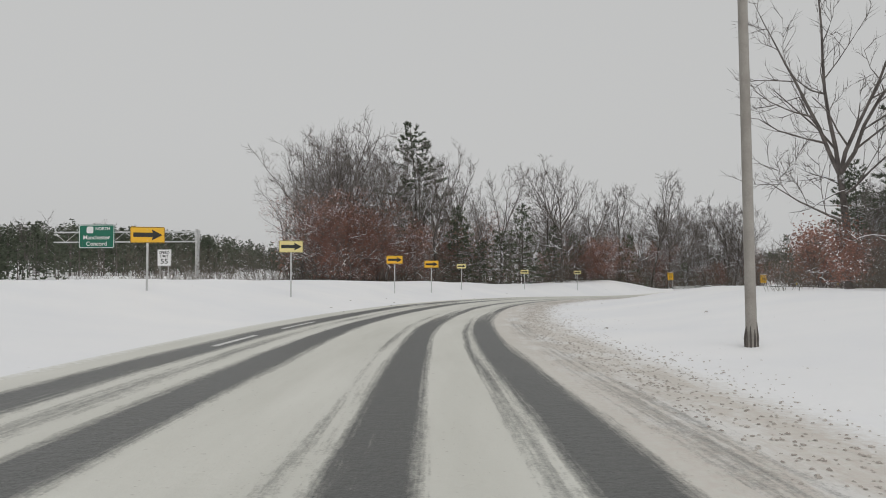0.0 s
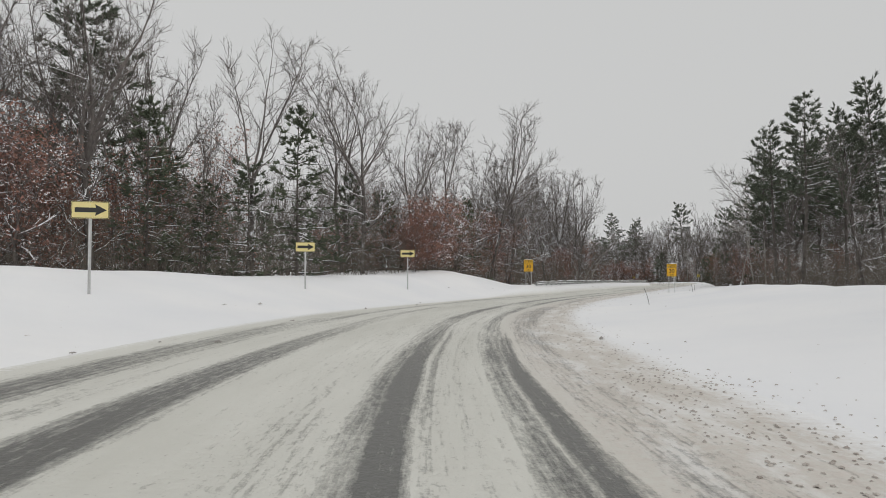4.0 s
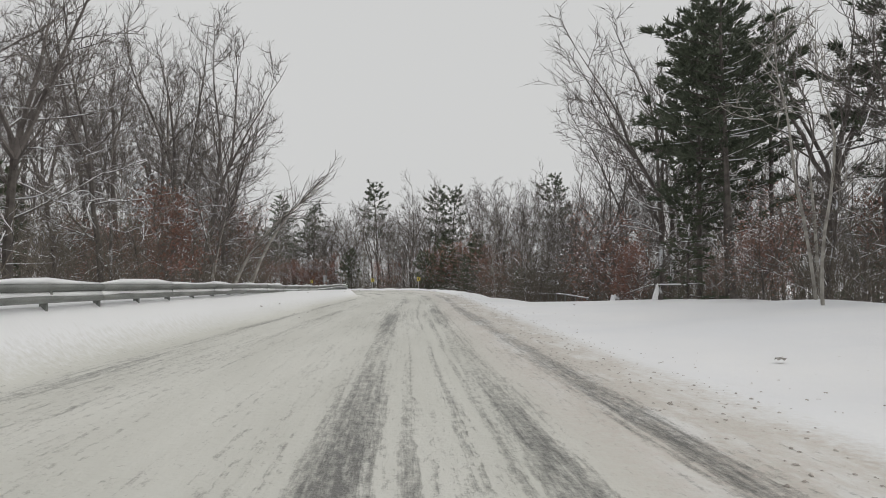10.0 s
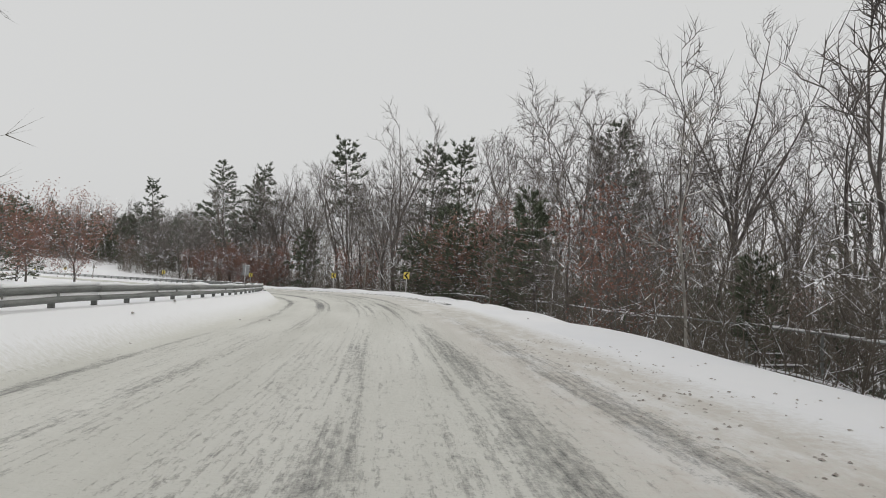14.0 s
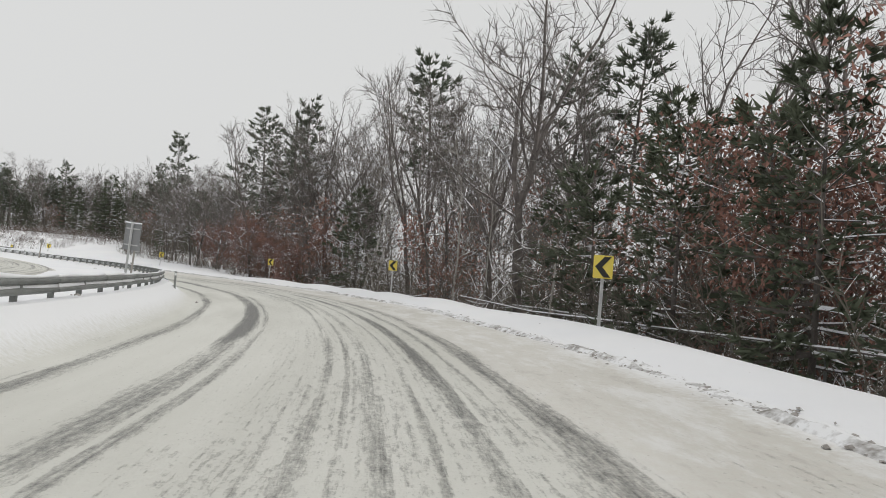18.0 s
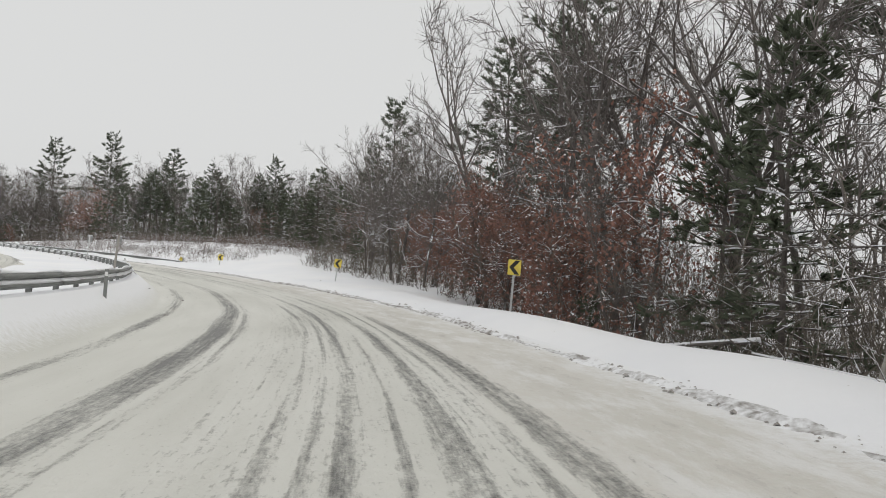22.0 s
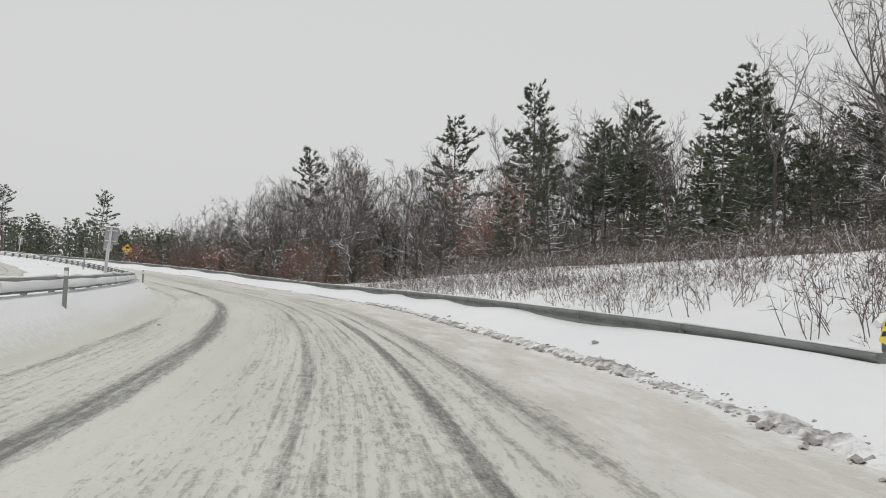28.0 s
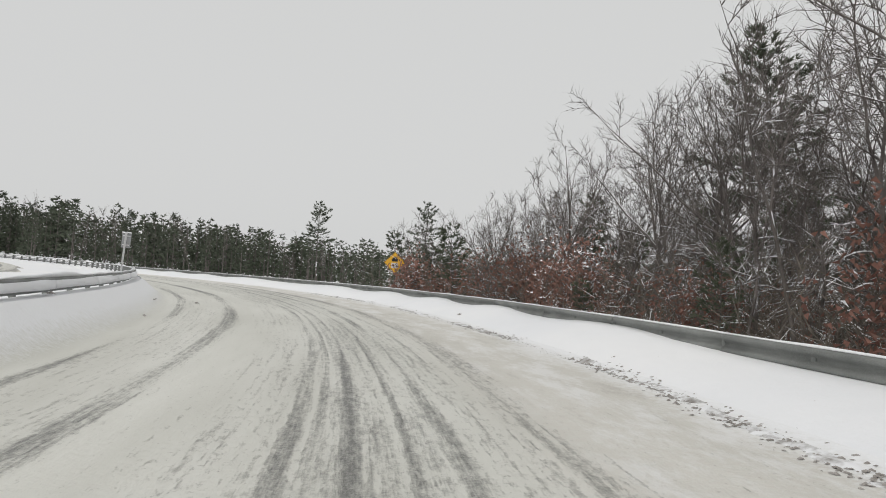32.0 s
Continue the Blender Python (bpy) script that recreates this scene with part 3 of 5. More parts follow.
for s, d, mat, tone, top in ((26.0, 11.7, YELLOW, "orange-yellow", 3.5), (35.3, 9.5, PALE, "pale yellow", 3.55), (51.1, 9.0, YELLOW, "orange-yellow", 3.46), (58.8, 9.0, YELLOW, "orange-yellow", 3.38),
                             (67.3, 9.72, PALE, "small pale yellow", 3.41), (82.0, 9.3, PALE, "small pale yellow", 3.2), (93.6, 7.9, PALE, "small pale yellow", 3.35)):
    # top: the panel's upper edge over the road's line
    arrow_sign(mat, tone, facing(s, d, 32), 0.76 if s > 60 else 1.0, top - float(lie(s, d)))


def curve_sign(place, top):
    root = new("curve_speed_sign")
    root.matrix_world = place
    tagged(root, "orange-yellow curve 30 mph advisory sign on two steel posts", "road sign", "curve advisory signs")
    for x in (-0.27, 0.27):
        part("post", Shape().loft([[(x + a, b, z) for a, b in ((-0.03, 0.0), (0.03, 0.0), (0.022, 0.035), (-0.022, 0.035))] for z in (-0.6, top - 0.05)], True), GALV, root)
    m = Matrix.Translation((0, -0.01, top - 0.61))
    lower = part("speed_plate", Shape().plate(m @ Matrix.Translation((0, 0, -0.175)), rounded(0.914, 0.85, 0.04), 0.006), YELLOW, root)
    upper = part("curve_plate", Shape().plate(m @ Matrix.Translation((0, 0, 0.43)), rounded(0.914, 0.34, 0.03), 0.006), YELLOW, root)
    part("border", ring_plate(Shape(), m @ Matrix.Translation((0, 0, -0.175)), 0.914, 0.85, 0.03, 0.012, 0.016), BLACK, lower)
    part("border", ring_plate(Shape(), m @ Matrix.Translation((0, 0, 0.43)), 0.914, 0.34, 0.025, 0.012, 0.016), BLACK, upper)
    words("word_curve", "CURVE", 0.26, 0, top - 0.61 + 0.425, BLACK, upper, -0.014, 0.9)
    words("number", "30", 0.50, 0, top - 0.61 - 0.10, BLACK, lower, -0.014, 1.05)
    words("word_mph", "MPH", 0.19, 0, top - 0.61 - 0.46, BLACK, lower, -0.014, 1.0)
    part("snow_cap", Shape().loft([[(x, y, top + 0.002 + z * (0.6 + 0.4 * math.sin(x * 7))) for y, z in ((-0.03, 0.0), (-0.02, 0.03), (0.01, 0.045), (0.03, 0.0))] for x in np.linspace(-0.44, 0.44, 9)], True), SNOW, root, "thin cap of snow")
    return root


curve_sign(facing(120.5, 7.0, 40), 3.4 - float(lie(120.5, 7.0)))
curve_sign(facing(122.3, -6.6, 40), 2.9 - float(lie(122.3, -6.6)))


def chevron_sign(place, top, tilt=0.0):
    root = new("chevron_sign")
    root.matrix_world = place @ pose(0, 0, 0, 0, tilt, 0)
    tagged(root, "yellow and black chevron sign on a leaning steel post", "road sign", "chevrons along the bend")
    part("post", post_shape(top, 1.0), GALV, root)
    m = Matrix.Translation((0, -0.008, top - 0.28))
    panel = part("panel", Shape().plate(m, rounded(0.47, 0.56, 0.03), 0.005), YELLOW2, root)
    w = 0.17
    part("chevron", Shape().plate(m @ Matrix.Translation((0, -0.003, 0)), [(-0.19, 0), (0.02, 0.25), (0.02 + w, 0.25), (-0.19 + w, 0), (0.02 + w, -0.25), (0.02, -0.25)][::-1], 0.002), BLACK, panel)
    part("back_plate", Shape().plate(m @ Matrix.Translation((0, 0.005, 0)), rounded(0.46, 0.55, 0.03), 0.002), PLATE, panel)
    return root


YELLOW2 = worn("chevron_yellow", (0.74, 0.58, 0.08), (0.82, 0.66, 0.14), 1.5, 0.5, 0.0, 0.05)
for s, d, z, tilt in ((218.1, -5.9, 1.9, 0.5), (240.5, -6.1, 2.0, 0.0), (265.7, -7.4, 1.85, 2.0), (287.6, -7.1, 1.65, 4.5), (312.3, -7.5, 1.35, 6.0)):
    low = float(lie(s, d))
    chevron_sign(facing(s, d, 30), z + 0.28 - low, tilt)


# ---------------------------------------------------------------- trees
def limb(shape, rng, p, way, length, radius, steps, sides, lift=0.1, wild=0.16, end=0.35):
    """One bending limb; gives back its points and its radii."""
    pts, rad = [Vector(p)], [radius]
    way = Vector(way).normalized()
    for i in range(steps):
        way = (way + Vector((rng.gauss(0, wild), rng.gauss(0, wild), rng.gauss(0, wild) + lift))).normalized()
        pts.append(pts[-1] + way * (length / steps))
        rad.append(radius * (1 - (1 - end) * (i + 1) / steps))
    shape.tube(pts, rad, sides, False, sides == 3)
    return pts, rad


def sliver(shape, rng, p, way, length, half):
    """The last thin twig: one slender blade."""
    way = way + Vector((0, 0, 0.12))
    s = way.cross(Vector((rng.gauss(0, 1), rng.gauss(0, 1), rng.gauss(0, 1)))).normalized() * half
    n = len(shape.v)
    e = p + way.normalized() * length
    shape.v += [tuple(p + s), tuple(p - s), tuple(e)]
    shape.f.append([n, n + 1, n + 2])
    return e


def along_limb(pts, u):
    k = min(int(u * (len(pts) - 1)), len(pts) - 2)
    f = u * (len(pts) - 1) - k
    return pts[k].lerp(pts[k + 1], f), (pts[k + 1] - pts[k]).normalized()


def sprout(rng, axis, angle):
    """A way that leaves axis by angle degrees, to a random side."""
    side = axis.orthogonal().normalized()
    side = Matrix.Rotation(rng.uniform(0, math.tau), 3, axis) @ side
    a = radians(angle)
    return axis * math.cos(a) + side * math.sin(a)


def bare_tree(rng, height, girth, fork=0.38, leaders=3, limbs=9, splits=6, twigs=7, spread=0.27, lean=0.05, open_by=18, low=3):
    """Trunk and crown of a leafless tree, from forked leaders down to the last twigs; also gives its twig tips."""
    trunk, crown, tips = Shape(), Shape(), []
    tilt = Vector((rng.gauss(0, lean), rng.gauss(0, lean), 1)).normalized()
    cut = height * fork * rng.uniform(0.85, 1.15)
    pts, rad = limb(trunk, rng, (0, 0, -0.6), tilt, cut + 0.6, girth, 6, 7, 0.03, 0.05, 0.66)
    stems = []
    for k in range(leaders):
        w = sprout(rng, tilt, rng.uniform(0.4, 1.3) * open_by if leaders > 1 else 3)
        n = (height - cut) * rng.uniform(0.78, 1.0)
        stems.append((limb(crown, rng, pts[-1], w, n, rad[-1] * (0.8 if leaders > 1 else 1), 8, 5, 0.07, 0.10, 0.10), n, limbs))
    for k in range(low):
        p, ax = along_limb(pts, rng.uniform(0.5, 0.97))
        n = height * spread * rng.uniform(0.8, 1.2)
        stems.append((limb(crown, rng, p, sprout(rng, ax, rng.uniform(45, 70)), n, rad[-1] * 0.45, 6, 4, 0.10, 0.14, 0.16), n, limbs // 2))
    for (lp, lr), n, count in stems:
        for k in range(count):
            u = 0.10 + 0.88 * (k + rng.random() * 0.8) / count
            p, ax = along_limb(lp, min(u, 0.98))
            size = min(height * spread * (1.05 - 0.72 * u), n * 0.6) * rng.uniform(0.65, 1.2)
            b, _ = limb(crown, rng, p, sprout(rng, ax, rng.uniform(28, 62)), size, max(lr[0] * (1 - u) * 0.6, 0.024), 3, 4, 0.12, 0.19, 0.3)
            for j in range(splits):
                v = 0.15 + 0.85 * (j + rng.random()) / splits
                q, qa = along_limb(b, min(v, 0.99))
                t, _ = limb(crown, rng, q, sprout(rng, qa, rng.uniform(25, 58)), (size * 0.42 * (1.15 - 0.6 * v) + 0.35) * rng.uniform(0.7, 1.25), 0.019, 2, 3, 0.16, 0.2, 0.6)
                for i in range(twigs):
                    w, wa = along_limb(t, min(0.12 + 0.88 * (i + rng.random()) / twigs, 0.99))
                    tips.append(sliver(crown, rng, w, sprout(rng, wa, rng.uniform(18, 62)), rng.uniform(0.35, 0.95), 0.0135))
    return trunk, crown, tips


def leafy(rng, tips, each, size, reach, floor=0.0):
    """Small dry leaves near the twig tips."""
    out = Shape()
    for p in tips:
        for k in range(each):
            c = p + Vector((rng.gauss(0, reach), rng.gauss(0, reach), rng.gauss(0, reach)))
            if c.z < floor:
                continue
            a = Vector((rng.uniform(-1, 1), rng.uniform(-1, 1), rng.uniform(-1, 1))).normalized()
            b = a.orthogonal().normalized() * size * rng.uniform(0.35, 0.6)
            a = a * size * rng.uniform(0.7, 1.2)
            n = len(out.v)
            out.v += [tuple(c - a), tuple(c + a * 0.5 + b), tuple(c + a * 0.5 - b)]
            out.f.append([n, n + 1, n + 2])
    return out


def tuft(shape, rng, c, out, size, count, slim=0.075, flat=0.45):
    """A tuft of needles: slender blades round a shoot."""
    for k in range(count):
        w = (out + Vector((rng.gauss(0, 0.6), rng.gauss(0, 0.6), rng.gauss(0.2, flat)))).normalized()
        s = w.cross(Vector((rng.gauss(0, 1), rng.gauss(0, 1), rng.gauss(0, 1)))).normalized() * size * slim
        n = len(shape.v)
        e = c + w * size * rng.uniform(0.7, 1.15)
        shape.v += [tuple(c + s), tuple(c - s), tuple(e)]
        shape.f.append([n, n + 1, n + 2])


def pine(rng, height, girth, clear=0.45, width=0.17, per=5, step=0.95, blades=7, size=0.5, droop=0.0, slim=0.135, gaps=0.16):
    """A pine with uneven tiers of level boughs, each a flat plume of needle tufts that turns up at its end."""
    trunk, crown, needles = Shape(), Shape(), Shape()
    pts, rad = limb(trunk, rng, (0, 0, -0.6), (rng.gauss(0, 0.02), rng.gauss(0, 0.02), 1), height + 0.6, girth, 8, 7, 0.02, 0.02, 0.12)
    z, turn = height * clear, 0.0
    while z < height - 0.4:
        u = (z - height * clear) / (height * (1 - clear))
        swell = min(1.0, 0.55 + 2.2 * u) if clear > 0.2 else 1.0
        wide = height * width * (1 - u) ** 0.62 * swell * rng.uniform(0.6, 1.15) + 0.55
        for k in range(per):
            if rng.random() < gaps:
                continue
            p, ax = along_limb(pts, min((z + rng.uniform(-0.3, 0.3) * step + 0.6) / (height + 0.6), 0.99))
            a = turn + k * math.tau / per + rng.gauss(0, 0.3)
            w = Vector((math.cos(a), math.sin(a), 0.05 + 0.6 * u * u - droop))
            n = wide * rng.uniform(0.55, 1.2)
            b, _ = limb(crown, rng, p, w, n, 0.05 * (1.2 - u), 4, 3, 0.07 - 0.5 * droop, 0.08, 0.4)
            many = max(6, int(n * n * 1.0 + n * 2.6))
            for j in range(many):
                v = rng.random() ** 0.65
                q, qa = along_limb(b, min(0.18 + 0.82 * v, 0.99))
                fan = n * 0.36 * (1.2 - v) * rng.uniform(-1, 1)
                q = q + Vector((-qa.y, qa.x, 0)) * fan + Vector((0, 0, rng.gauss(0.04, 0.10)))
                tuft(needles, rng, q, (qa + Vector((-qa.y, qa.x, 0)) * fan * 0.5).normalized(), size * rng.uniform(0.75, 1.2), blades, slim, 0.34)
        turn += 1.1
        z += step * rng.uniform(0.7, 1.3) * (1 - 0.35 * u)
    tuft(needles, rng, pts[-1], Vector((0, 0, 1)), size, blades * 2, slim)
    return trunk, crown, needles


def brush(rng, stems, height, spread, twigs=4, r=0.014):
    out = Shape()
    for k in range(stems):
        a, q = rng.uniform(0, math.tau), rng.uniform(0, 1) ** 0.6 * spread
        p = Vector((math.cos(a) * q, math.sin(a) * q, -0.3))
        w = Vector((math.cos(a) * 0.28 + rng.gauss(0, 0.2), math.sin(a) * 0.28 + rng.gauss(0, 0.2), 1))
        h = height * rng.uniform(0.55, 1.1)
        b, _ = limb(out, rng, p, w, h, r, 2, 3, 0.0, 0.16, 0.5)
        for j in range(twigs):
            q, qa = along_limb(b, min(0.3 + 0.7 * (j + rng.random()) / twigs, 0.98))
            t, _ = limb(out, rng, q, sprout(rng, qa, rng.uniform(25, 60)), h * rng.uniform(0.2, 0.42), r * 0.6, 1, 3, 0.1, 0.2, 0.6)
            e, ea = along_limb(t, 0.6)
            for i in range(3):
                sliver(out, rng, e, sprout(rng, ea, rng.uniform(15, 65)), h * rng.uniform(0.12, 0.24), r * 0.75)
    return out


class Kind:
    """Variants of one kind of plant; the first use of each is built, the rest are copies of it."""

    def __init__(self, name, label, category, group, makers):
        self.name, self.label, self.category, self.group, self.makers, self.made = name, label, category, group, makers, {}

    def put(self, k, x, y, size=1.0, turn=0.0, tilt=(0, 0), tall=1.0, sink=0.0):
        k %= len(self.makers)
        m = pose(x, y, float(ground_at(x, y)[0]) - 0.15 - sink, tilt[0], tilt[1], turn) @ Matrix.Diagonal((size, size, size * tall, 1))
        if k not in self.made:
            root = new(self.name)
            for name, shape, mat, *more in self.makers[k]():
                part(name, shape.mesh(name, mat, False, more[0] if more else None), mat, root)
            self.made[k] = root
            tagged(root, self.label, self.category, self.group)
            root.matrix_world = m
            return root
        root = copy_thing(self.made[k], Matrix())
        root.matrix_basis = m
        return root


def laden(rng, crown, low, high, count, reach):
    """Low, nearly level limbs and the snow that lies along them."""
    snow = Shape()
    for k in range(count):
        a, z = rng.uniform(0, math.tau), rng.uniform(low, high)
        b, r = limb(crown, rng, (0, 0, z), (math.cos(a), math.sin(a), rng.uniform(-0.25, 0.3)), reach * rng.uniform(0.5, 1.1), 0.035, 6, 4, -0.02, 0.24, 0.25)
        lines = [b]
        for j in range(3):
            q, qa = along_limb(b, rng.uniform(0.3, 0.9))
            t, _ = limb(crown, rng, q, sprout(rng, qa, rng.uniform(25, 55)), reach * rng.uniform(0.15, 0.35), 0.016, 3, 3, -0.02, 0.25, 0.4)
            lines.append(t)
        for n, pts in enumerate(lines):
            thick = 0.032 if n == 0 else 0.018
            snow.tube([p + Vector((0, 0, thick * 0.9)) for p in pts], [thick * rng.uniform(0.35, 1.25) * (0.4 if i in (0, len(pts) - 1) else 1) for i in range(len(pts))], 4, False)
    return snow


def bare_maker(seed, laid=0, **kw):
    def make():
        rng = random.Random(seed)
        t, c, _ = bare_tree(rng, **kw)
        return ("trunk", t, BARK), (("crown", c, TWIG, (laden(rng, c, 1.5, 7.0, laid, 3.2), SNOW)) if laid else ("crown", c, TWIG))
    return make


def birch_maker(seed, **kw):
    def make():
        t, c, _ = bare_tree(random.Random(seed), **kw)
        return ("trunk", t, BIRCH), ("crown", c, BIRCH if seed % 2 else TWIG)
    return make


def oak_maker(seed, each, **kw):
    def make():
        rng = random.Random(seed)
        t, c, tips = bare_tree(rng, low=3, open_by=24, **kw)
        snow = laden(rng, c, kw["height"] * 0.15, kw["height"] * 0.6, 4, kw["height"] * 0.26)
        return ("trunk", t, BARK), ("crown", c, TWIG, (snow, SNOW)), ("foliage", leafy(rng, tips, each, 0.115, 0.36, 0.5), RUST)
    return make


def pine_maker(seed, leaf=None, **kw):
    def make():
        t, c, n = pine(random.Random(seed), **kw)
        return ("trunk", t, BARK), ("crown", c, BARK), ("foliage", n, leaf or NEEDLE)
    return make


def brush_maker(seed, mat=None, **kw):
    def make():
        return (("thicket", brush(random.Random(seed), **kw), mat or SCRUB),)
    return make


TREES = Kind("bare_tree", "leafless grey-brown tree with snow along its branches", "tree", "bare trees of the roadside woods",
             [bare_maker(10 + i, 6, height=h, girth=g, fork=f, leaders=n, limbs=m, splits=6, twigs=7, spread=sp, open_by=o) for i, (h, g, f, n, m, sp, o) in enumerate((
                 (19, 0.20, 0.34, 3, 10, 0.27, 20), (18, 0.17, 0.46, 2, 11, 0.25, 13), (20, 0.25, 0.30, 4, 9, 0.27, 24), (17, 0.15, 0.42, 2, 11, 0.24, 16), (18.5, 0.19, 0.36, 4, 8, 0.28, 26), (16, 0.13, 0.40, 3, 9, 0.25, 18)))])
BACK = Kind("back_tree", "leafless grey-brown tree deep in the woods", "tree", "bare trees deep in the woods",
            [bare_maker(20 + i, height=h, girth=0.17, fork=f, leaders=n, limbs=7, splits=5, twigs=4, spread=0.26, open_by=o, low=1) for i, (h, f, n, o) in enumerate(((18, 0.4, 2, 15), (19, 0.33, 3, 20), (17, 0.44, 2, 18), (18.5, 0.36, 3, 24)))])
SLIM = Kind("slim_bare_tree", "slender leafless tree in the roadside woods", "tree", "slim trees of the roadside woods",
            [bare_maker(30 + i, height=h, girth=0.085, fork=0.45, leaders=f, limbs=9, splits=4, twigs=6, spread=0.19, lean=0.08, open_by=12, low=2) for i, (h, f) in enumerate(((13, 1), (14.5, 2), (11, 1), (12, 2)))])
BIRCHES = Kind("birch", "pale leaning birch with bare branches", "tree", "birches at the wood's edge",
               [birch_maker(41 + i, height=h, girth=0.06, fork=0.55, leaders=1, limbs=7, splits=3, twigs=4, spread=0.15, low=1) for i, h in enumerate((11, 9, 13))])
OAKS = Kind("oak", "small oak holding rust-brown dead leaves and snow", "tree", "rust-leaved oaks",
            [oak_maker(50 + i, e, height=h, girth=0.11, fork=0.2, leaders=3, limbs=6, splits=4, twigs=4, spread=0.27) for i, (h, e) in enumerate(((8.5, 7), (10, 7), (6.5, 7)))])
PINES = Kind("white_pine", "tall dark green white pine with bare lower trunk", "tree", "white pines",
             [pine_maker(60 + i, height=h, girth=0.24, clear=c, width=w, step=g, blades=7, size=0.54, slim=0.115) for i, (h, c, w, g) in enumerate(((21, 0.48, 0.21, 0.86), (22, 0.40, 0.22, 0.84), (20, 0.52, 0.17, 0.84), (21, 0.30, 0.24, 0.86)))])
SAPLINGS = Kind("young_pine", "bushy young evergreen dusted with snow", "tree", "young evergreens",
                [pine_maker(70 + i, SPRUCE, height=h, girth=0.10, clear=0.05, width=0.22, per=5, step=0.72, blades=6, size=0.36, droop=0.12, slim=0.15, gaps=0.1) for i, h in enumerate((8.0, 9.5, 6.5))])
BRUSH = Kind("brush", "leafless thicket of grey-brown stems with snow", "shrub", "thickets at the wood's edge",
             [brush_maker(80 + i, stems=26, height=h, spread=1.5, twigs=5) for i, h in enumerate((3.6, 2.8, 4.4))])
BUSHES = Kind("snowy_bush", "low bare bush heavy with snow", "shrub", "snowy bushes on the hill",
              [brush_maker(90 + i, stems=21, height=h, spread=1.3, twigs=4, r=0.013, mat=HEATH) for i, h in enumerate((1.5, 1.9, 1.3))])
RUSTY = Kind("rusty_bush", "low bush with rust-brown dead leaves under snow", "shrub", "rust-leaved bushes",
             [oak_maker(100 + i, 5, height=h, girth=0.05, fork=0.12, leaders=3, limbs=5, splits=4, twigs=4, spread=0.36) for i, h in enumerate((3.2, 4.2))])

rng = random.Random(7)
taken = []


def at_line(s, d):
    p, t = line_at(s)
    return p[0, 0] - t[0, 1] * d, p[0, 1] + t[0, 0] * d


def clear_of(x, y, gap):
    for a, b in taken:
        if (a - x) ** 2 + (b - y) ** 2 < gap * gap:
            return False
    s, d = locate(x, y)
    if d[0] > 8 and s[0] < 110 and math.degrees(math.atan2(y, x)) > 57.3:
        return False
    a, r = math.degrees(math.atan2(y - 40, x - 58)), math.hypot(x - 58, y - 40)
    if 41.5 < a < 50.5 and 10 < r < 105:
        return False
    if 278 < s[0] < 304 and d[0] < -25:
        return False
    return not (-7.2 < d[0] < 8.3 and -60 < s[0] < LAST - 6)


def height_of(s, d):
    """How tall the woods grow along the road, against their usual size."""
    if d > 0:
        return float(np.interp(s, (112, 118, 127, 136, 150, 158), (1.0, 1.06, 1.0, 0.74, 0.74, 1.0)))
    return float(np.interp(s, (196, 218, 270, 280, 290, 306, 312, 313, 374, 390, 398, 406), (0.86, 1.0, 1.0, 0.8, 0.66, 0.62, 0.58, 1.0, 1.0, 0.8, 0.66, 0.5)))


def wood(s0, s1, front, depth, count, kinds, gap=2.2, ease_in=1.6):
    """Plants at random from the wood's front line backwards, thinning with depth. front: a function of the station (left positive)."""
    done = tries = 0
    while done < count and tries < count * 12:
        tries += 1
        s = rng.uniform(s0, s1)
        f = front(s)
        side = 1 if f > 0 else -1
        d = f + side * depth * rng.random() ** ease_in
        x, y = at_line(s, d)
        if not clear_of(x, y, gap):
            continue
        taken.append((x, y))
        kind, share = None, rng.random()
        for kind, part_of, lo, hi in kinds:
            share -= part_of
            if share <= 0:
                break
        if kind is TREES and abs(d - f) > 13:
            kind = BACK
        kind.put(rng.randrange(12), x, y, rng.uniform(lo, hi) * (height_of(s, d) if kind in (TREES, BACK, SLIM) else 1.0), rng.uniform(0, 360), (rng.gauss(0, 2), rng.gauss(0, 2)))
        done += 1


def put(kind, k, s, d, size=1.0, turn=0.0, tilt=(0, 0), tall=1.0):
    x, y = at_line(s, d)
    taken.append((x, y))
    return kind.put(k, x, y, size, turn, tilt, tall)


def put_xy(kind, k, x, y, height, base):
    """A tree whose top stands at that height over the sea of the plan."""
    taken.append((x, y))
    z = float(ground_at(x, y)[0])
    return kind.put(k, x, y, (height - z) / base, rng.uniform(0, 360))


# single trees that stand out
for x, y, top, k in ((79.2, 84.9, 27.5, 3), (257.5, 58.7, 22.3, 2), (243.5, 47.0, 19.5, 2), (287.0, 86.0, 22.9, 3), (236.0, 43.5, 18.5, 2), (225.6, 26.4, 19.5, 0),
                     (295.0, 102.5, 19.7, 2), (265.0, 74.0, 18.8, 2), (269.0, 76.0, 17.0, 1), (313.0, 168.8, 21.3, 1), (321.4, 162.9, 20.0, 3), (311.7, 180.5, 20.3, 0), (302.0, 201.0, 18.5, 3),
                     (283.2, 287.8, 20.6, 0), (265.3, 287.8, 19.9, 0), (219.5, 321.2, 21.0, 1)):
    put_xy(PINES, k, x, y, top, (21, 22, 20, 21)[k])
put(TREES, 4, 133.8, 13.3, 0.7)
put(TREES, 0, 333.2, -25.3, 0.7)
put(TREES, 2, 165.0, 12.6, 0.72)
put_xy(TREES, 2, 50.0, 13.7, 24.0, 20)
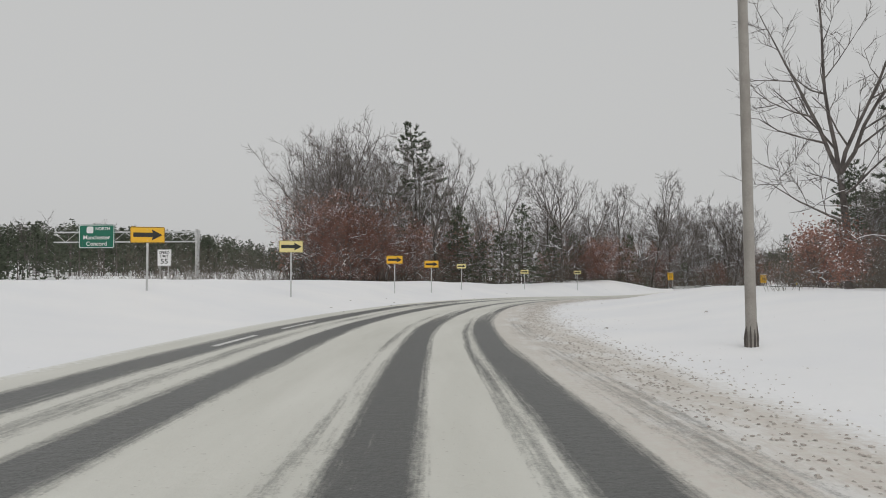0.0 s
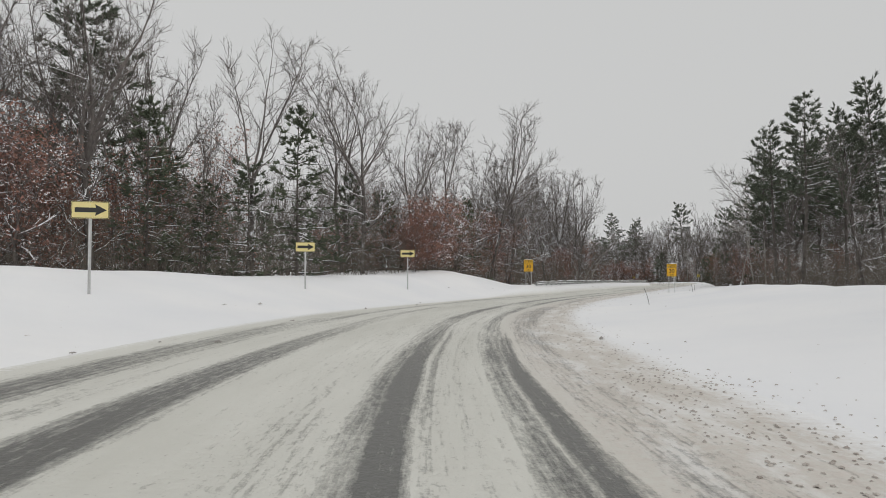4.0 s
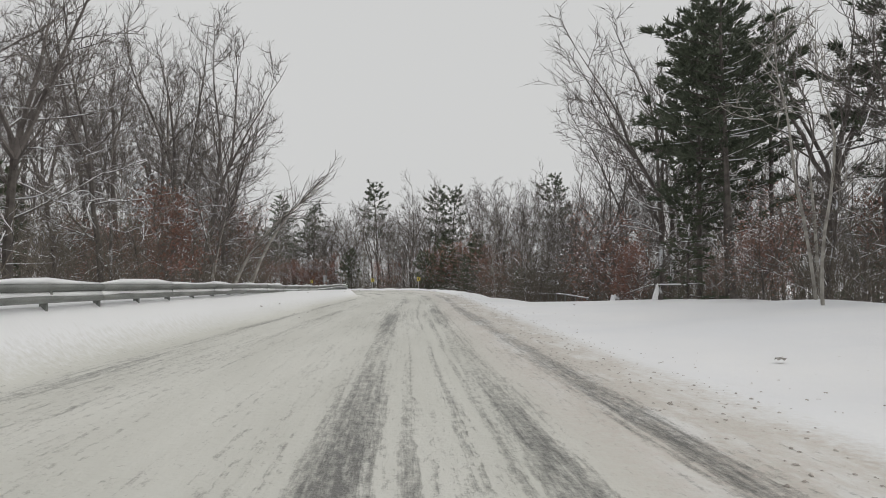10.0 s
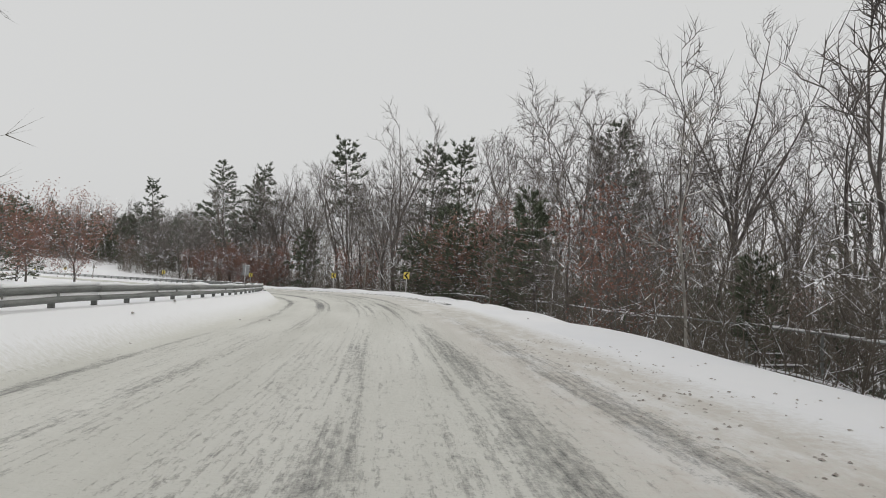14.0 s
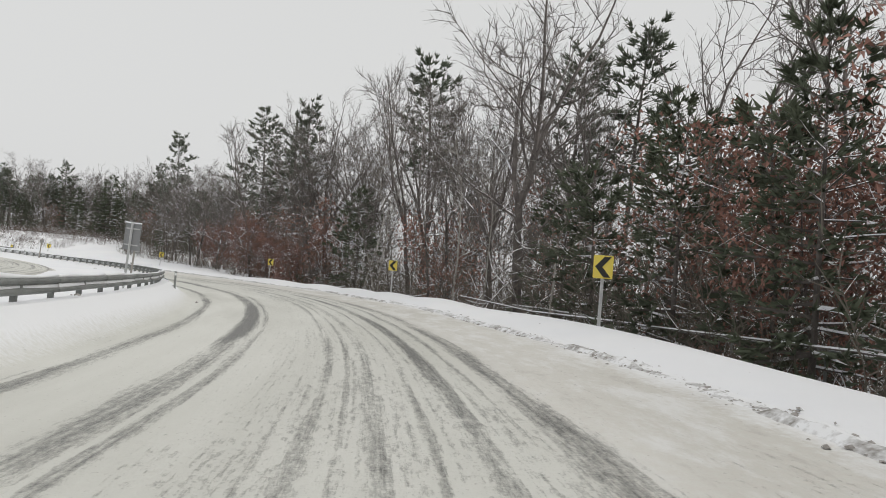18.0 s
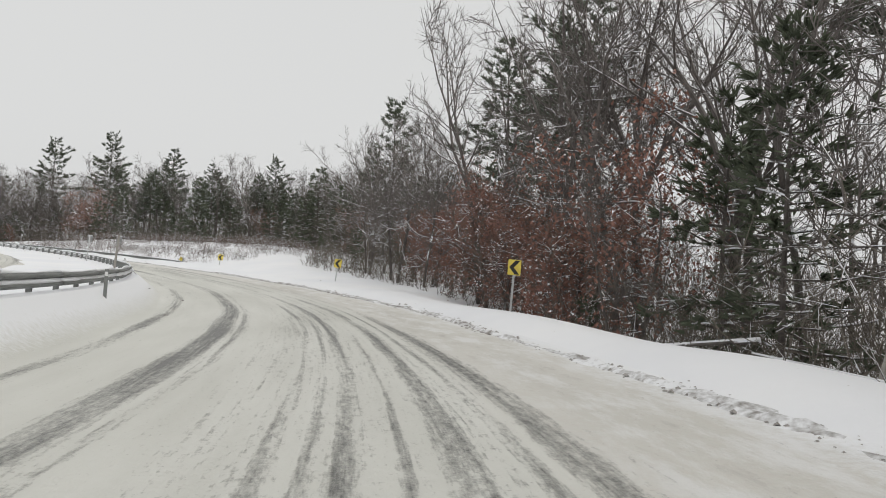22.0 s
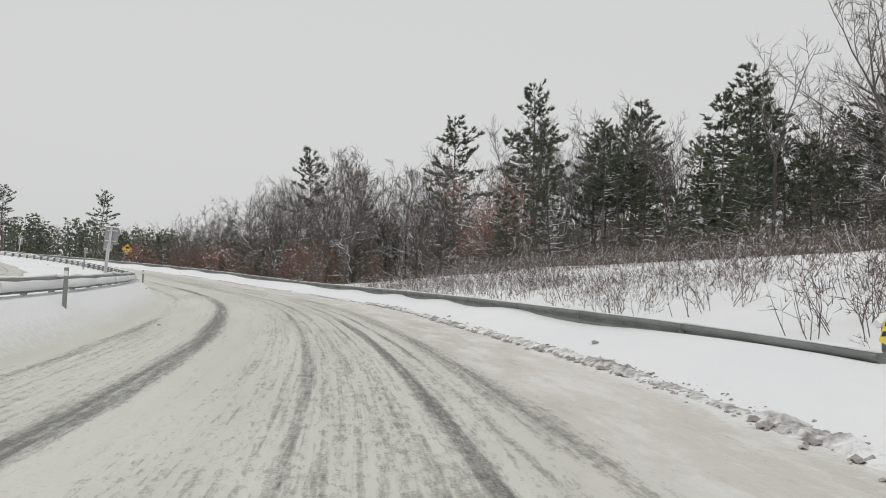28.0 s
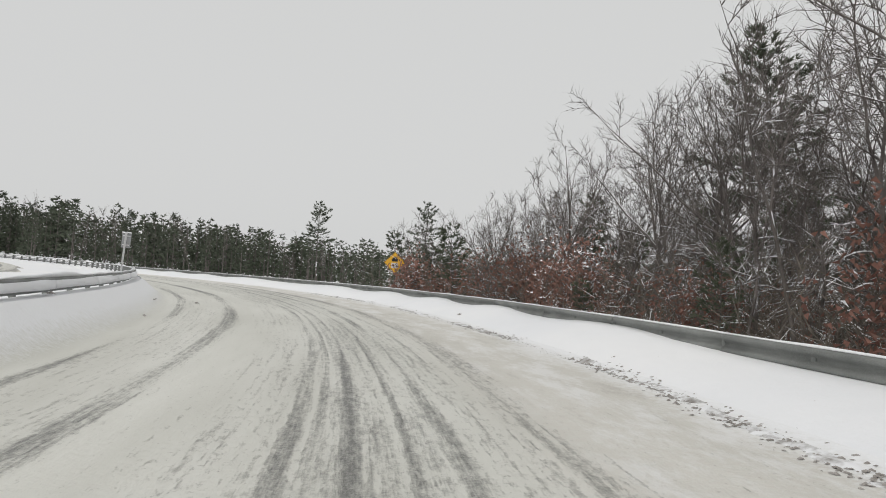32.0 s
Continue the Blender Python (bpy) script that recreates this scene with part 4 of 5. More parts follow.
# the dark edge of the wood beyond the mound
for x, y, top, k in ((146.5, 33.0, 19.5, 4), (152.0, 30.5, 20.0, 0), (158.0, 32.5, 16.5, 3), (141.0, 25.5, 21.0, 2), (160.0, 28.0, 20.0, 4), (150.0, 24.0, 21.0, 1)):
    put_xy(TREES, k, x, y, top, (19, 18, 20, 17, 18.5, 16)[k])
for x, y, top, k in ((145.5, 29.2, 20.5, 1), (139.5, 21.5, 22.0, 3), (150.5, 27.0, 19.5, 3), (134.0, 18.0, 21.0, 1)):
    put_xy(PINES, k, x, y, top, (21, 22, 20, 21)[k])
for s, d, k, size, tilt in ((177.2, -7.4, 0, 0.7, (0, -4)), (137.0, -12.4, 0, 1.0, (-8, 6)), (139.5, -13.6, 2, 1.0, (-6, 9)), (141.3, -14.8, 1, 1.1, (-9, 5)), (252.9, -9.3, 2, 0.9, (4, -9)),
                            (251.8, -9.9, 0, 1.0, (-3, -11)), (249.5, -9.2, 1, 1.0, (2, -7)), (237.2, -8.4, 0, 1.0, (2, -6)), (236.0, -9.5, 2, 0.8, (-2, -9)), (228.0, -8.8, 1, 1.0, (0, -10)), (205.0, -8.4, 0, 0.9, (3, -8)), (196.0, -9.4, 1, 0.9, (3, 7))):
    put(BIRCHES, k, s, d, size, rng.uniform(0, 360), (0, 0)).rotation_euler.rotate_axis("X", radians(tilt[1]))

for x, y, k, size in ((63, 91, 2, 1.5), (65, 86, 0, 1.2), (69, 87, 1, 1.2), (205, 76, 0, 0.9), (209, 82, 0, 0.95)):
    taken.append((x, y))
    OAKS.put(k, x, y, size, rng.uniform(0, 360))
for x, y, k, size in ((215, 86, 0, 1.0), (219, 90, 1, 0.9), (224, 96, 2, 1.2), (75, 92, 1, 1.2), (84, 80, 0, 1.1), (88, 79, 2, 1.1)):
    taken.append((x, y))
    SAPLINGS.put(k, x, y, size, rng.uniform(0, 360))

k = 0
while k < 40:
    u, v = rng.random(), rng.random()
    x, y = 54.5 + 16.5 * u + 6 * v, 71 - 12.5 * u + 15 * v
    if not clear_of(x, y, 1.7):
        continue
    taken.append((x, y))
    kind = (OAKS, TREES, OAKS, BACK, BRUSH, TREES, SLIM)[k % 7] if u < 0.45 else (TREES, TREES, BACK, SLIM, OAKS, BRUSH, SAPLINGS)[k % 7]
    if kind in (TREES, BACK):
        put_xy(kind, k % 4, x, y, 21.5 - 3.5 * u + rng.uniform(-1, 1.2), (19, 18, 20, 17)[k % 4] if kind is TREES else 18)
    else:
        kind.put(k, x, y, rng.uniform(0.85, 1.1), rng.uniform(0, 360))
    k += 1
for x, y, top, k in ((52.4, 67.6, 22.0, 4), (52.2, 71.4, 20.5, 2), (54.0, 70.4, 21.5, 0), (55.2, 66.6, 20.0, 1), (53.0, 75.0, 20.5, 5)):
    put_xy(TREES, k, x, y, top, (19, 18, 20, 17, 18.5, 16)[k])
for x, y, k, size in ((46.6, 67.0, 1, 1.15), (48.2, 62.8, 0, 1.1), (51.0, 63.6, 1, 1.1), (47.0, 70.0, 0, 1.2), (48.6, 65.2, 2, 1.3), (53.4, 62.6, 0, 1.0), (55.5, 65.0, 1, 0.95), (58.5, 63.0, 2, 1.1), (50.0, 66.8, 1, 1.2)):
    taken.append((x, y))
    OAKS.put(k, x, y, size, rng.uniform(0, 360))
for x, y, k, size in ((72.5, 58.0, 1, 1.1), (71.0, 60.5, 0, 0.9), (69.8, 63.0, 2, 0.9)):
    taken.append((x, y))
    SAPLINGS.put(k, x, y, size, rng.uniform(0, 360))
for k in range(52):
    a, r = radians(rng.uniform(33, 53)), rng.uniform(107, 155)
    put_xy(BACK, k, 58 + r * math.cos(a), 40 + r * math.sin(a), rng.uniform(17, 23), 18)

for k in range(26):
    x, y = rng.uniform(60, 84), rng.uniform(84, 112)
    if clear_of(x, y, 1.0):
        put_xy(BACK, k, x, y, rng.uniform(19, 25), 18)
for s, d, k, size in ((29, -25, 3, 0.8), (164, 14, 0, 1.0), (168, 17, 2, 1.05), (171, 14, 4, 0.95), (174, 19, 1, 1.1), (177, 16.5, 3, 1.0), (181, 21, 0, 0.95)):
    put(TREES, k, s, d, size, rng.uniform(0, 360))
for s, d, k in ((30, -13, 0), (33, -14.5, 1), (36, -15, 2), (39, -16, 0), (44, -18, 1), (48, -19, 2)):
    put(BRUSH, k, s, d, 0.6, rng.uniform(0, 360))
    put(RUSTY, k, s + 1.4, d - 1.6, 0.7, rng.uniform(0, 360))

for s, d, k, size in ((212, -10, 0, 1.0), (215, -9.2, 1, 0.95), (218, -10.5, 2, 1.3), (221, -9.6, 0, 1.05), (224, -11.5, 1, 1.1), (227, -10, 2, 1.2), (231, -11, 0, 1.1), (257, -11, 1, 1.1), (261, -12.5, 0, 1.2), (199, -9.5, 2, 1.2), (203, -10.5, 1, 1.0)):
    put(SAPLINGS, k, s, d, size, rng.uniform(0, 360))

# woods, space by space
wood(62, 200, lambda s: np.interp(s, (60, 80, 95, 105, 120, 130, 150, 165, 180, 200), (44, 36, 27, 16, 14, 12.5, 13, 13.5, 17, 24)), 42, 78, ((TREES, 1.0, 0.9, 1.2),), 2.8)
wood(64, 195, lambda s: np.interp(s, (60, 80, 95, 105, 120, 130, 165, 180, 200), (43, 35, 25, 12.5, 12, 11.3, 10, 14, 21)), 16, 66, ((OAKS, 0.22, 0.6, 1.0), (SLIM, 0.36, 0.7, 1.1), (SAPLINGS, 0.16, 0.6, 1.1), (BRUSH, 0.26, 0.9, 1.3)), 1.6, 1.2)
wood(20, 168, lambda s: np.interp(s, (20, 60, 112, 130, 150, 168), (-24, -28, -28, -16, -15, -14)), 40, 84, ((TREES, 0.68, 0.85, 1.1), (PINES, 0.32, 0.75, 1.0)), 3.0)
wood(30, 168, lambda s: np.interp(s, (20, 60, 110, 125, 150, 168), (-22, -25, -25, -14, -13, -9)), 14, 50, ((OAKS, 0.15, 0.5, 0.9), (SLIM, 0.3, 0.7, 1.1), (SAPLINGS, 0.22, 0.6, 1.1), (BRUSH, 0.33, 0.9, 1.3)), 1.7, 1.2)
wood(166, 312, lambda s: np.interp(s, (166, 190, 200, 212, 270, 290, 304, 312), (-30, -26, -13, -9.5, -11, -11.5, -13, -20)), 42, 128, ((TREES, 1.0, 0.9, 1.14),), 2.6)
wood(166, 312, lambda s: np.interp(s, (166, 200, 262, 285, 304, 312), (-8.6, -8.2, -9.3, -10.5, -11.5, -18)), 26, 120, ((SAPLINGS, 0.09, 0.35, 0.6), (SLIM, 0.56, 0.6, 1.15), (OAKS, 0.06, 0.6, 0.95), (BRUSH, 0.29, 0.8, 1.3)), 1.5, 1.2)
wood(164, 206, lambda s: -8.6, 16, 36, ((SAPLINGS, 0.3, 0.35, 0.6), (OAKS, 0.08, 0.5, 0.7), (BRUSH, 0.42, 0.9, 1.4)), 1.3, 1.0)
wood(306, 356, lambda s: np.interp(s, (306, 318, 345, 356), (-22, -27, -26, -21)), 34, 120, ((TREES, 0.40, 0.54, 0.72), (BACK, 0.24, 0.54, 0.74), (PINES, 0.30, 0.44, 0.6)), 2.0, 1.2)
wood(306, 356, lambda s: np.interp(s, (306, 318, 345, 356), (-21, -25.5, -25, -19)), 10, 60, ((OAKS, 0.16, 0.5, 0.8), (SAPLINGS, 0.54, 0.6, 1.1), (BRUSH, 0.3, 0.7, 1.1)), 1.5)
wood(340, 404, lambda s: -24.0, 28, 74, ((TREES, 0.86, 0.62, 0.88), (PINES, 0.14, 0.4, 0.55)), 2.2)
wood(340, 404, lambda s: -20.0, 26, 44, ((SAPLINGS, 0.75, 0.6, 1.1), (BRUSH, 0.25, 0.8, 1.2)), 1.9)
wood(368, 406, lambda s: -12.0, 34, 104, ((TREES, 0.98, 0.54, 0.80), (PINES, 0.02, 0.36, 0.44)), 2.0)
wood(367, 407, lambda s: -9.6, 15, 66, ((RUSTY, 0.34, 0.7, 1.1), (SLIM, 0.26, 0.5, 0.85), (SAPLINGS, 0.12, 0.4, 0.7), (BRUSH, 0.28, 0.8, 1.2)), 1.5, 1.1)
wood(313, 358, lambda s: -7.4, 16, 310, ((BUSHES, 1.0, 0.45, 0.85),), 0.75, 1.0)
for s, d, k, size in ((214, -12.0, 1, 1.0), (217, -11.0, 0, 0.95), (219.5, -13.5, 1, 1.0), (222, -12.0, 0, 1.0), (225, -14.0, 1, 0.9), (216, -15.0, 1, 1.1), (267, -10.5, 2, 0.85), (269.5, -11.5, 0, 0.7), (271.5, -10.2, 2, 0.8), (274, -11.8, 0, 0.75), (272, -13.5, 1, 0.75), (286, -13.5, 2, 0.8), (288, -15.0, 0, 0.65), (291, -14.5, 2, 0.8),
                      (207, -10.5, 1, 0.9), (243, -10.2, 0, 1.0), (263, -11.4, 1, 1.0), (268, -12.6, 0, 0.9), (275, -11.0, 0, 0.85), (277.5, -12.0, 2, 1.05), (234, -13.0, 1, 0.95), (284, -14.8, 2, 0.9), (289, -15.5, 0, 0.9), (150, 11.5, 2, 0.8), (107, 12.0, 2, 1.0), (110.5, 13.0, 0, 0.85), (114, 12.4, 1, 0.75), (128, 13.5, 1, 0.9), (172, 13.0, 0, 0.9), (176, 15.0, 2, 1.0), (188, 19.0, 1, 1.0),
                      (364.0, -24.0, 0, 1.1), (360.0, -22.0, 1, 0.9)):
    put(OAKS, k, s, d, size, rng.uniform(0, 360))


def far_woods(name, label, spots):
    """Distant woods: many small trees in one object, too far and too many to count."""
    trunks, greens = Shape(), Shape()
    for x, y, z, h, green in spots:
        r = 0.16
        if green:
            trunks.tube([(x, y, z - 0.5), (x, y, z + h * 0.9)], (0.2, 0.05), 3, False)
            c, slope, fat = Vector((x, y, z)), rng.uniform(0.5, 1.0), rng.uniform(0.2, 0.3)
            for k in range(58):
                u = rng.random() ** 0.85
                w = h * fat * (1 - u) ** slope + 0.35
                a = rng.uniform(0, math.tau)
                q = rng.uniform(0.2, 1.0) * w
                tuft(greens, rng, c + Vector((math.cos(a) * q, math.sin(a) * q, h * (0.04 + 0.94 * u))), Vector((math.cos(a), math.sin(a), 0.15)), h * 0.09 * (1.15 - 0.45 * u), 4, 0.2, 0.3)
        else:
            b, _ = limb(trunks, rng, (x, y, z - 0.5), (rng.gauss(0, 0.05), rng.gauss(0, 0.05), 1), h, r, 3, 3, 0, 0.05, 0.2)
            for k in range(15):
                q, qa = along_limb(b, rng.uniform(0.3, 0.97))
                t, _ = limb(trunks, rng, q, sprout(rng, qa, rng.uniform(25, 55)), h * rng.uniform(0.1, 0.26), 0.045, 2, 3, 0.15, 0.14, 0.4)
                for j in range(8):
                    e, ea = along_limb(t, rng.uniform(0.15, 0.98))
                    sliver(trunks, rng, e, sprout(rng, ea, rng.uniform(20, 60)), h * rng.uniform(0.04, 0.09), 0.026)
    root = new(name)
    tagged(root, label, "woods", "", "stuff")
    part("bare_wood", trunks, TWIG, root)
    part("foliage", greens, NEEDLE, root)
    return root


def belt(points, depth, count, low, high, green):
    """Random spots along a line of points of the plan, reaching back by depth to the right of it."""
    out, seg = [], [(Vector(a), Vector(b)) for a, b in zip(points, points[1:])]
    total = sum((b - a).length for a, b in seg)
    for k in range(count):
        q = rng.uniform(0, total)
        for a, b in seg:
            if q <= (b - a).length:
                break
            q -= (b - a).length
        w = (b - a).normalized()
        p = a + w * q + Vector((w.y, -w.x)) * depth * rng.random()
        tall = rng.uniform(low, high) * (1 if low > 12 else float(np.interp(p.x, (120, 200, 260, 320), (1.0, 0.95, 0.72, 0.6))))
        out.append((p.x, p.y, float(ground_at(p.x, p.y)[0]) - 0.3, tall, rng.random() < green))
    return out


far_woods("highway_woods", "distant dark pine woods along the highway", belt([(-60, 150), (30, 180), (100, 250), (190, 300)], -60, 430, 12.5, 18, 0.75))
far_woods("hill_woods", "distant dark pine ridge beyond the bend", belt([(320, 290), (260, 318), (200, 330), (120, 335), (20, 330)], 70, 1200, 10, 18, 0.85))
far_woods("deep_woods", "dim inner woods behind the roadside trees", [q for s0, s1, d0, d1, n in ((70, 200, 44, 80, 190), (30, 160, -38, -75, 170), (160, 300, -34, -75, 170), (300, 400, -46, -90, 300), (385, 405, -40, -80, 60))
                                                     for q in [(*at_line(s, d), float(ground_at(*at_line(s, d))[0]) - 0.3, rng.uniform(10, 16), rng.random() < 0.12)
                                                               for s, d in [(rng.uniform(s0, s1), rng.uniform(d0, d1)) for _ in range(n)] if clear_of(*at_line(s, d), 1.0)]])


def undergrowth(name, label, s0, s1, front, depth, stems, low, high, edge=False):
    """A dense belt of thin stems and twigs along the foot of the wood."""
    out = Shape()
    for k in range(stems):
        s = rng.uniform(s0, s1)
        f = front(s)
        d = f + math.copysign(depth * rng.random() ** 1.3, f)
        x, y = at_line(s, d)
        if edge and k % 6 == 0:
            u, v = rng.random(), rng.random()
            x, y = 46.5 + 24 * u + 5 * v, 66.5 - 9.5 * u + 14 * v
        z = float(ground_at(x, y)[0])
        h = rng.uniform(low, high) * (0.42 if d < 0 and 277 < s < 306 else 1.0)
        b, _ = limb(out, rng, (x, y, z - 0.4), (rng.gauss(0, 0.14), rng.gauss(0, 0.14), 1), h, 0.015, 3, 3, 0.0, 0.16, 0.4)
        for j in range(17):
            q, qa = along_limb(b, min(0.08 + 0.9 * (j + rng.random()) / 17, 0.98))
            sliver(out, rng, q, sprout(rng, qa, rng.uniform(25, 80)), h * rng.uniform(0.16, 0.36), 0.014)
    return tagged(part(name, out, SCRUB), label, "undergrowth", "", "stuff")


undergrowth("undergrowth_near_signs", "dense bare undergrowth at the foot of the woods", 62, 196, lambda s: np.interp(s, (60, 80, 95, 105, 120, 130, 165, 180, 200), (42, 34, 24, 12, 11.6, 11, 9.4, 13.5, 20)), 18, 3800, 1.5, 5.5, True)
undergrowth("undergrowth_on_mound", "dense bare undergrowth behind the snow mound", 20, 168, lambda s: np.interp(s, (20, 60, 110, 125, 150, 168), (-22, -25, -25, -14.5, -13, -9)), 18, 2000, 1.2, 5.0)
undergrowth("undergrowth_below_road", "dense bare undergrowth below the road's edge", 166, 310, lambda s: np.interp(s, (166, 200, 262, 285, 304, 310), (-8.6, -8.2, -9.3, -10.5, -11.5, -17)), 22, 5000, 1.6, 6.4)
undergrowth("undergrowth_on_hill", "bare undergrowth behind the snowy hill", 306, 358, lambda s: np.interp(s, (306, 318, 345, 356), (-21, -25.5, -25, -19)), 16, 1300, 1.5, 4.5)
undergrowth("undergrowth_by_rail", "bare tangled undergrowth behind the guardrail", 367, 407, lambda s: -9.4, 20, 2200, 1.2, 4.6)


# ---------------------------------------------------------------- guardrails
W_PROFILE = ((0.0, 0.155), (0.03, 0.14), (0.075, 0.115), (0.08, 0.08), (0.035, 0.045), (0.0, 0.02), (0.0, -0.02), (0.035, -0.045), (0.08, -0.08), (0.075, -0.115), (0.03, -0.14), (0.0, -0.155))


def guardrail(label, path, rise, front, section=3.81, laden_by=lambda u: 1.0, cap_by=1.0):
    """A W-beam rail along path(u) -> (x, y, z of the land), u in metres; rise(u) is the beam's centre over the land, front +1 or -1 the side, left
    of its way, that the beam looks to, laden_by(u) how much snow lies in its fold."""
    root = new("guardrail")
    total = path[1]
    tagged(root, label, "guardrail")
    post_mesh = Shape().quadbox(Matrix.Translation((0, 0, -0.15)), 0.075, 0.11, 1.3, 0.008).mesh("post", RAIL)
    block_mesh = Shape().quadbox(Matrix(), 0.09, 0.15, 0.25, 0.01).mesh("block", RAIL)
    u = 0.0
    n = 0
    while u < total - 1:
        e = min(u + section + 0.06, total)
        rings, snow, cap = [], [], []
        for k in range(5):
            q = u + (e - u) * k / 4
            x, y, z, tx, ty = path[0](q)
            nx, ny = -ty * front, tx * front
            height, full = rise(q), laden_by(q)
            zz = z + height
            off = 0.09 + (0.012 if n % 2 else 0.0)
            outer = [(x + nx * (a + off), y + ny * (a + off), zz + b) for a, b in W_PROFILE]
            inner = [(x + nx * (a + off - 0.006), y + ny * (a + off - 0.006), zz + b) for a, b in W_PROFILE][::-1]
            rings.append(outer + inner)
            heap = max(0.0, 0.5 + noise.noise((q * 0.8, path[2], 0.3)) * 1.1) * min(full, 1.0)
            wrap = max(0.0, full - 1.0)
            snow.append([(x + nx * (a + off), y + ny * (a + off), zz + b) for a, b in
                         ((0.002, -0.045 - 0.05 * wrap), (0.07 * heap + 0.085 * wrap + 0.005, -0.06 - 0.04 * wrap), (0.075 * heap + 0.095 * wrap + 0.006, -0.03), (0.045 * heap + 0.09 * wrap + 0.004, 0.02 * heap + 0.08 * wrap), (0.001, 0.02 + 0.1 * wrap))])
            heap = (0.45 + max(-0.35, 1.2 * noise.noise((q * 0.6, path[2], 9.3)))) * cap_by
            cap.append([(x + nx * (a + off), y + ny * (a + off), zz + b) for a, b in ((-0.02, 0.15), (0.035, 0.142), (0.03, 0.15 + 0.05 * heap), (0.0, 0.16 + 0.07 * heap), (-0.02, 0.155))])
        beam = part("beam", Shape().loft(rings, True), RAIL, root, "", True)
        if laden_by(u) > 0.05:
            part("snow_strip", Shape().loft(snow, True), SNOW, beam, "snow lying in the beam's fold", True)
        part("snow_cap", Shape().loft(cap, True), SNOW, beam, "snow along the top edge", True)
        for q in (u + 0.1, u + section / 2 + 0.1):
            if q < total:
                x, y, z, tx, ty = path[0](q)
                height = rise(q)
                m = pose(x, y, z + height - 0.35, 0, 0, math.degrees(math.atan2(ty, tx)))
                p = part("post", post_mesh, RAIL, root)
                p.matrix_world = m
                c = part("block", block_mesh, RAIL, p)
                c.matrix_world = pose(x - ty * front * 0.045, y + tx * front * 0.045, z + height, 0, 0, math.degrees(math.atan2(ty, tx)))
                c.matrix_parent_inverse = m.inverted()
                c.matrix_basis = pose(x - ty * front * 0.045, y + tx * front * 0.045, z + height, 0, 0, math.degrees(math.atan2(ty, tx)))
        u += section
        n += 1
    return root


def beside(s0, s1, d, seed):
    def f(u):
        s = s0 + u
        dd = d(s)
        p, t = line_at(s)
        return p[0, 0] - t[0, 1] * dd, p[0, 1] + t[0, 0] * dd, p[0, 2] + float(lie(s, dd)), t[0, 0], t[0, 1]
    return f, s1 - s0, seed


def straight(a, b, z0, z1, seed):
    a, b = Vector(a), Vector(b)
    n = (b - a).length
    t = (b - a) / n

    def f(u):
        p = a + t * u
        return p.x, p.y, z0 + (z1 - z0) * u / n, t.x, t.y
    return f, n, seed


guardrail("weathered steel guardrail half buried in snow beside the ramp", beside(118.0, 452, lambda s: float(np.interp(s, (117, 124, 140, 165, 452), (5.6, 5.55, 5.65, 5.95, 6.0))), 1.0),
          lambda u: float(np.interp(u + 118, (118, 121, 127, 140, 150, 160, 174, 240, 288, 335, 452), (0.14, 0.22, 0.23, 0.15, 0.04, 0.06, 0.26, 0.28, 0.19, 0.20, 0.22))), -1, laden_by=lambda u: float(np.interp(u + 118, (170, 185, 250, 290), (1.0, 0.5, 0.8, 1.9))), cap_by=1.3)
guardrail("weathered grey guardrail buried in ploughed snow at the bend's outside", beside(317.3, 452, lambda s: float(np.interp(s, (318, 324, 345, 380, 452), (-5.8, -5.5, -5.4, -5.5, -5.6))), 5.0),
          lambda u: 0.05 - 0.03 * max(0.0, 1 - u / 5), 1, laden_by=lambda u: 0.0, cap_by=0.3)
guardrail("distant snowy guardrail along the highway", straight((10.0, 50.0), (40.0, 96.0), 1.0, 1.0, 8.0), lambda u: 0.5, -1)


# ---------------------------------------------------------------- posts, poles, other signs
PAINT = worn("worn_road_paint", (0.50, 0.50, 0.49), (0.80, 0.80, 0.79), 2.0, 0.6, 0.0, 0.2)
for s0, s1 in ((14.0, 17.5), (19.5, 23.5), (39.8, 44.6)):
    tagged(strip("edge_line", np.arange(s0, s1, 0.5), np.array((4.28, 4.42)), PAINT, lambda S, D: 0.006 + 0 * S), "white painted edge line laid bare in a wheel track", "road marking", "", "structure")


def fence():
    """Steel posts and a top rail with snow along it, standing in the dip below the verge."""
    root = new("fence")
    tagged(root, "grey steel fence with snow along its top rail", "fence")
    spots = [(s, -9.6 + 0.15 * math.sin(s * 0.21)) for s in np.arange(154, 236, 3.05)]
    tops = []
    for s, d in spots:
        p, t = line_at(s)
        x, y = at_line(s, d)
        low, top = p[0, 2] + float(lie(s, d)), p[0, 2] + 0.40 + 0.05 * math.sin(s * 1.7)
        tops.append(Vector((x, y, top)))
        part("post", Shape().tube([(x, y, low - 0.5), (x, y, top - 0.03)], (0.035, 0.035), 6), RAIL, root)
    for k, (a, b) in enumerate(zip(tops, tops[1:])):
        mid = (a + b) / 2 - Vector((0, 0, 0.015))
        rail = part("top_rail", Shape().tube([a, mid, b], (0.024, 0.024, 0.024), 6), RAIL, root)
        up = Vector((0, 0, 0.03))
        if k % 5 != 3:
            part("snow", Shape().tube([a + up, mid + up * 1.2, b + up], (0.018, 0.03, 0.02), 5), SNOW, rail, "snow lying along the rail")


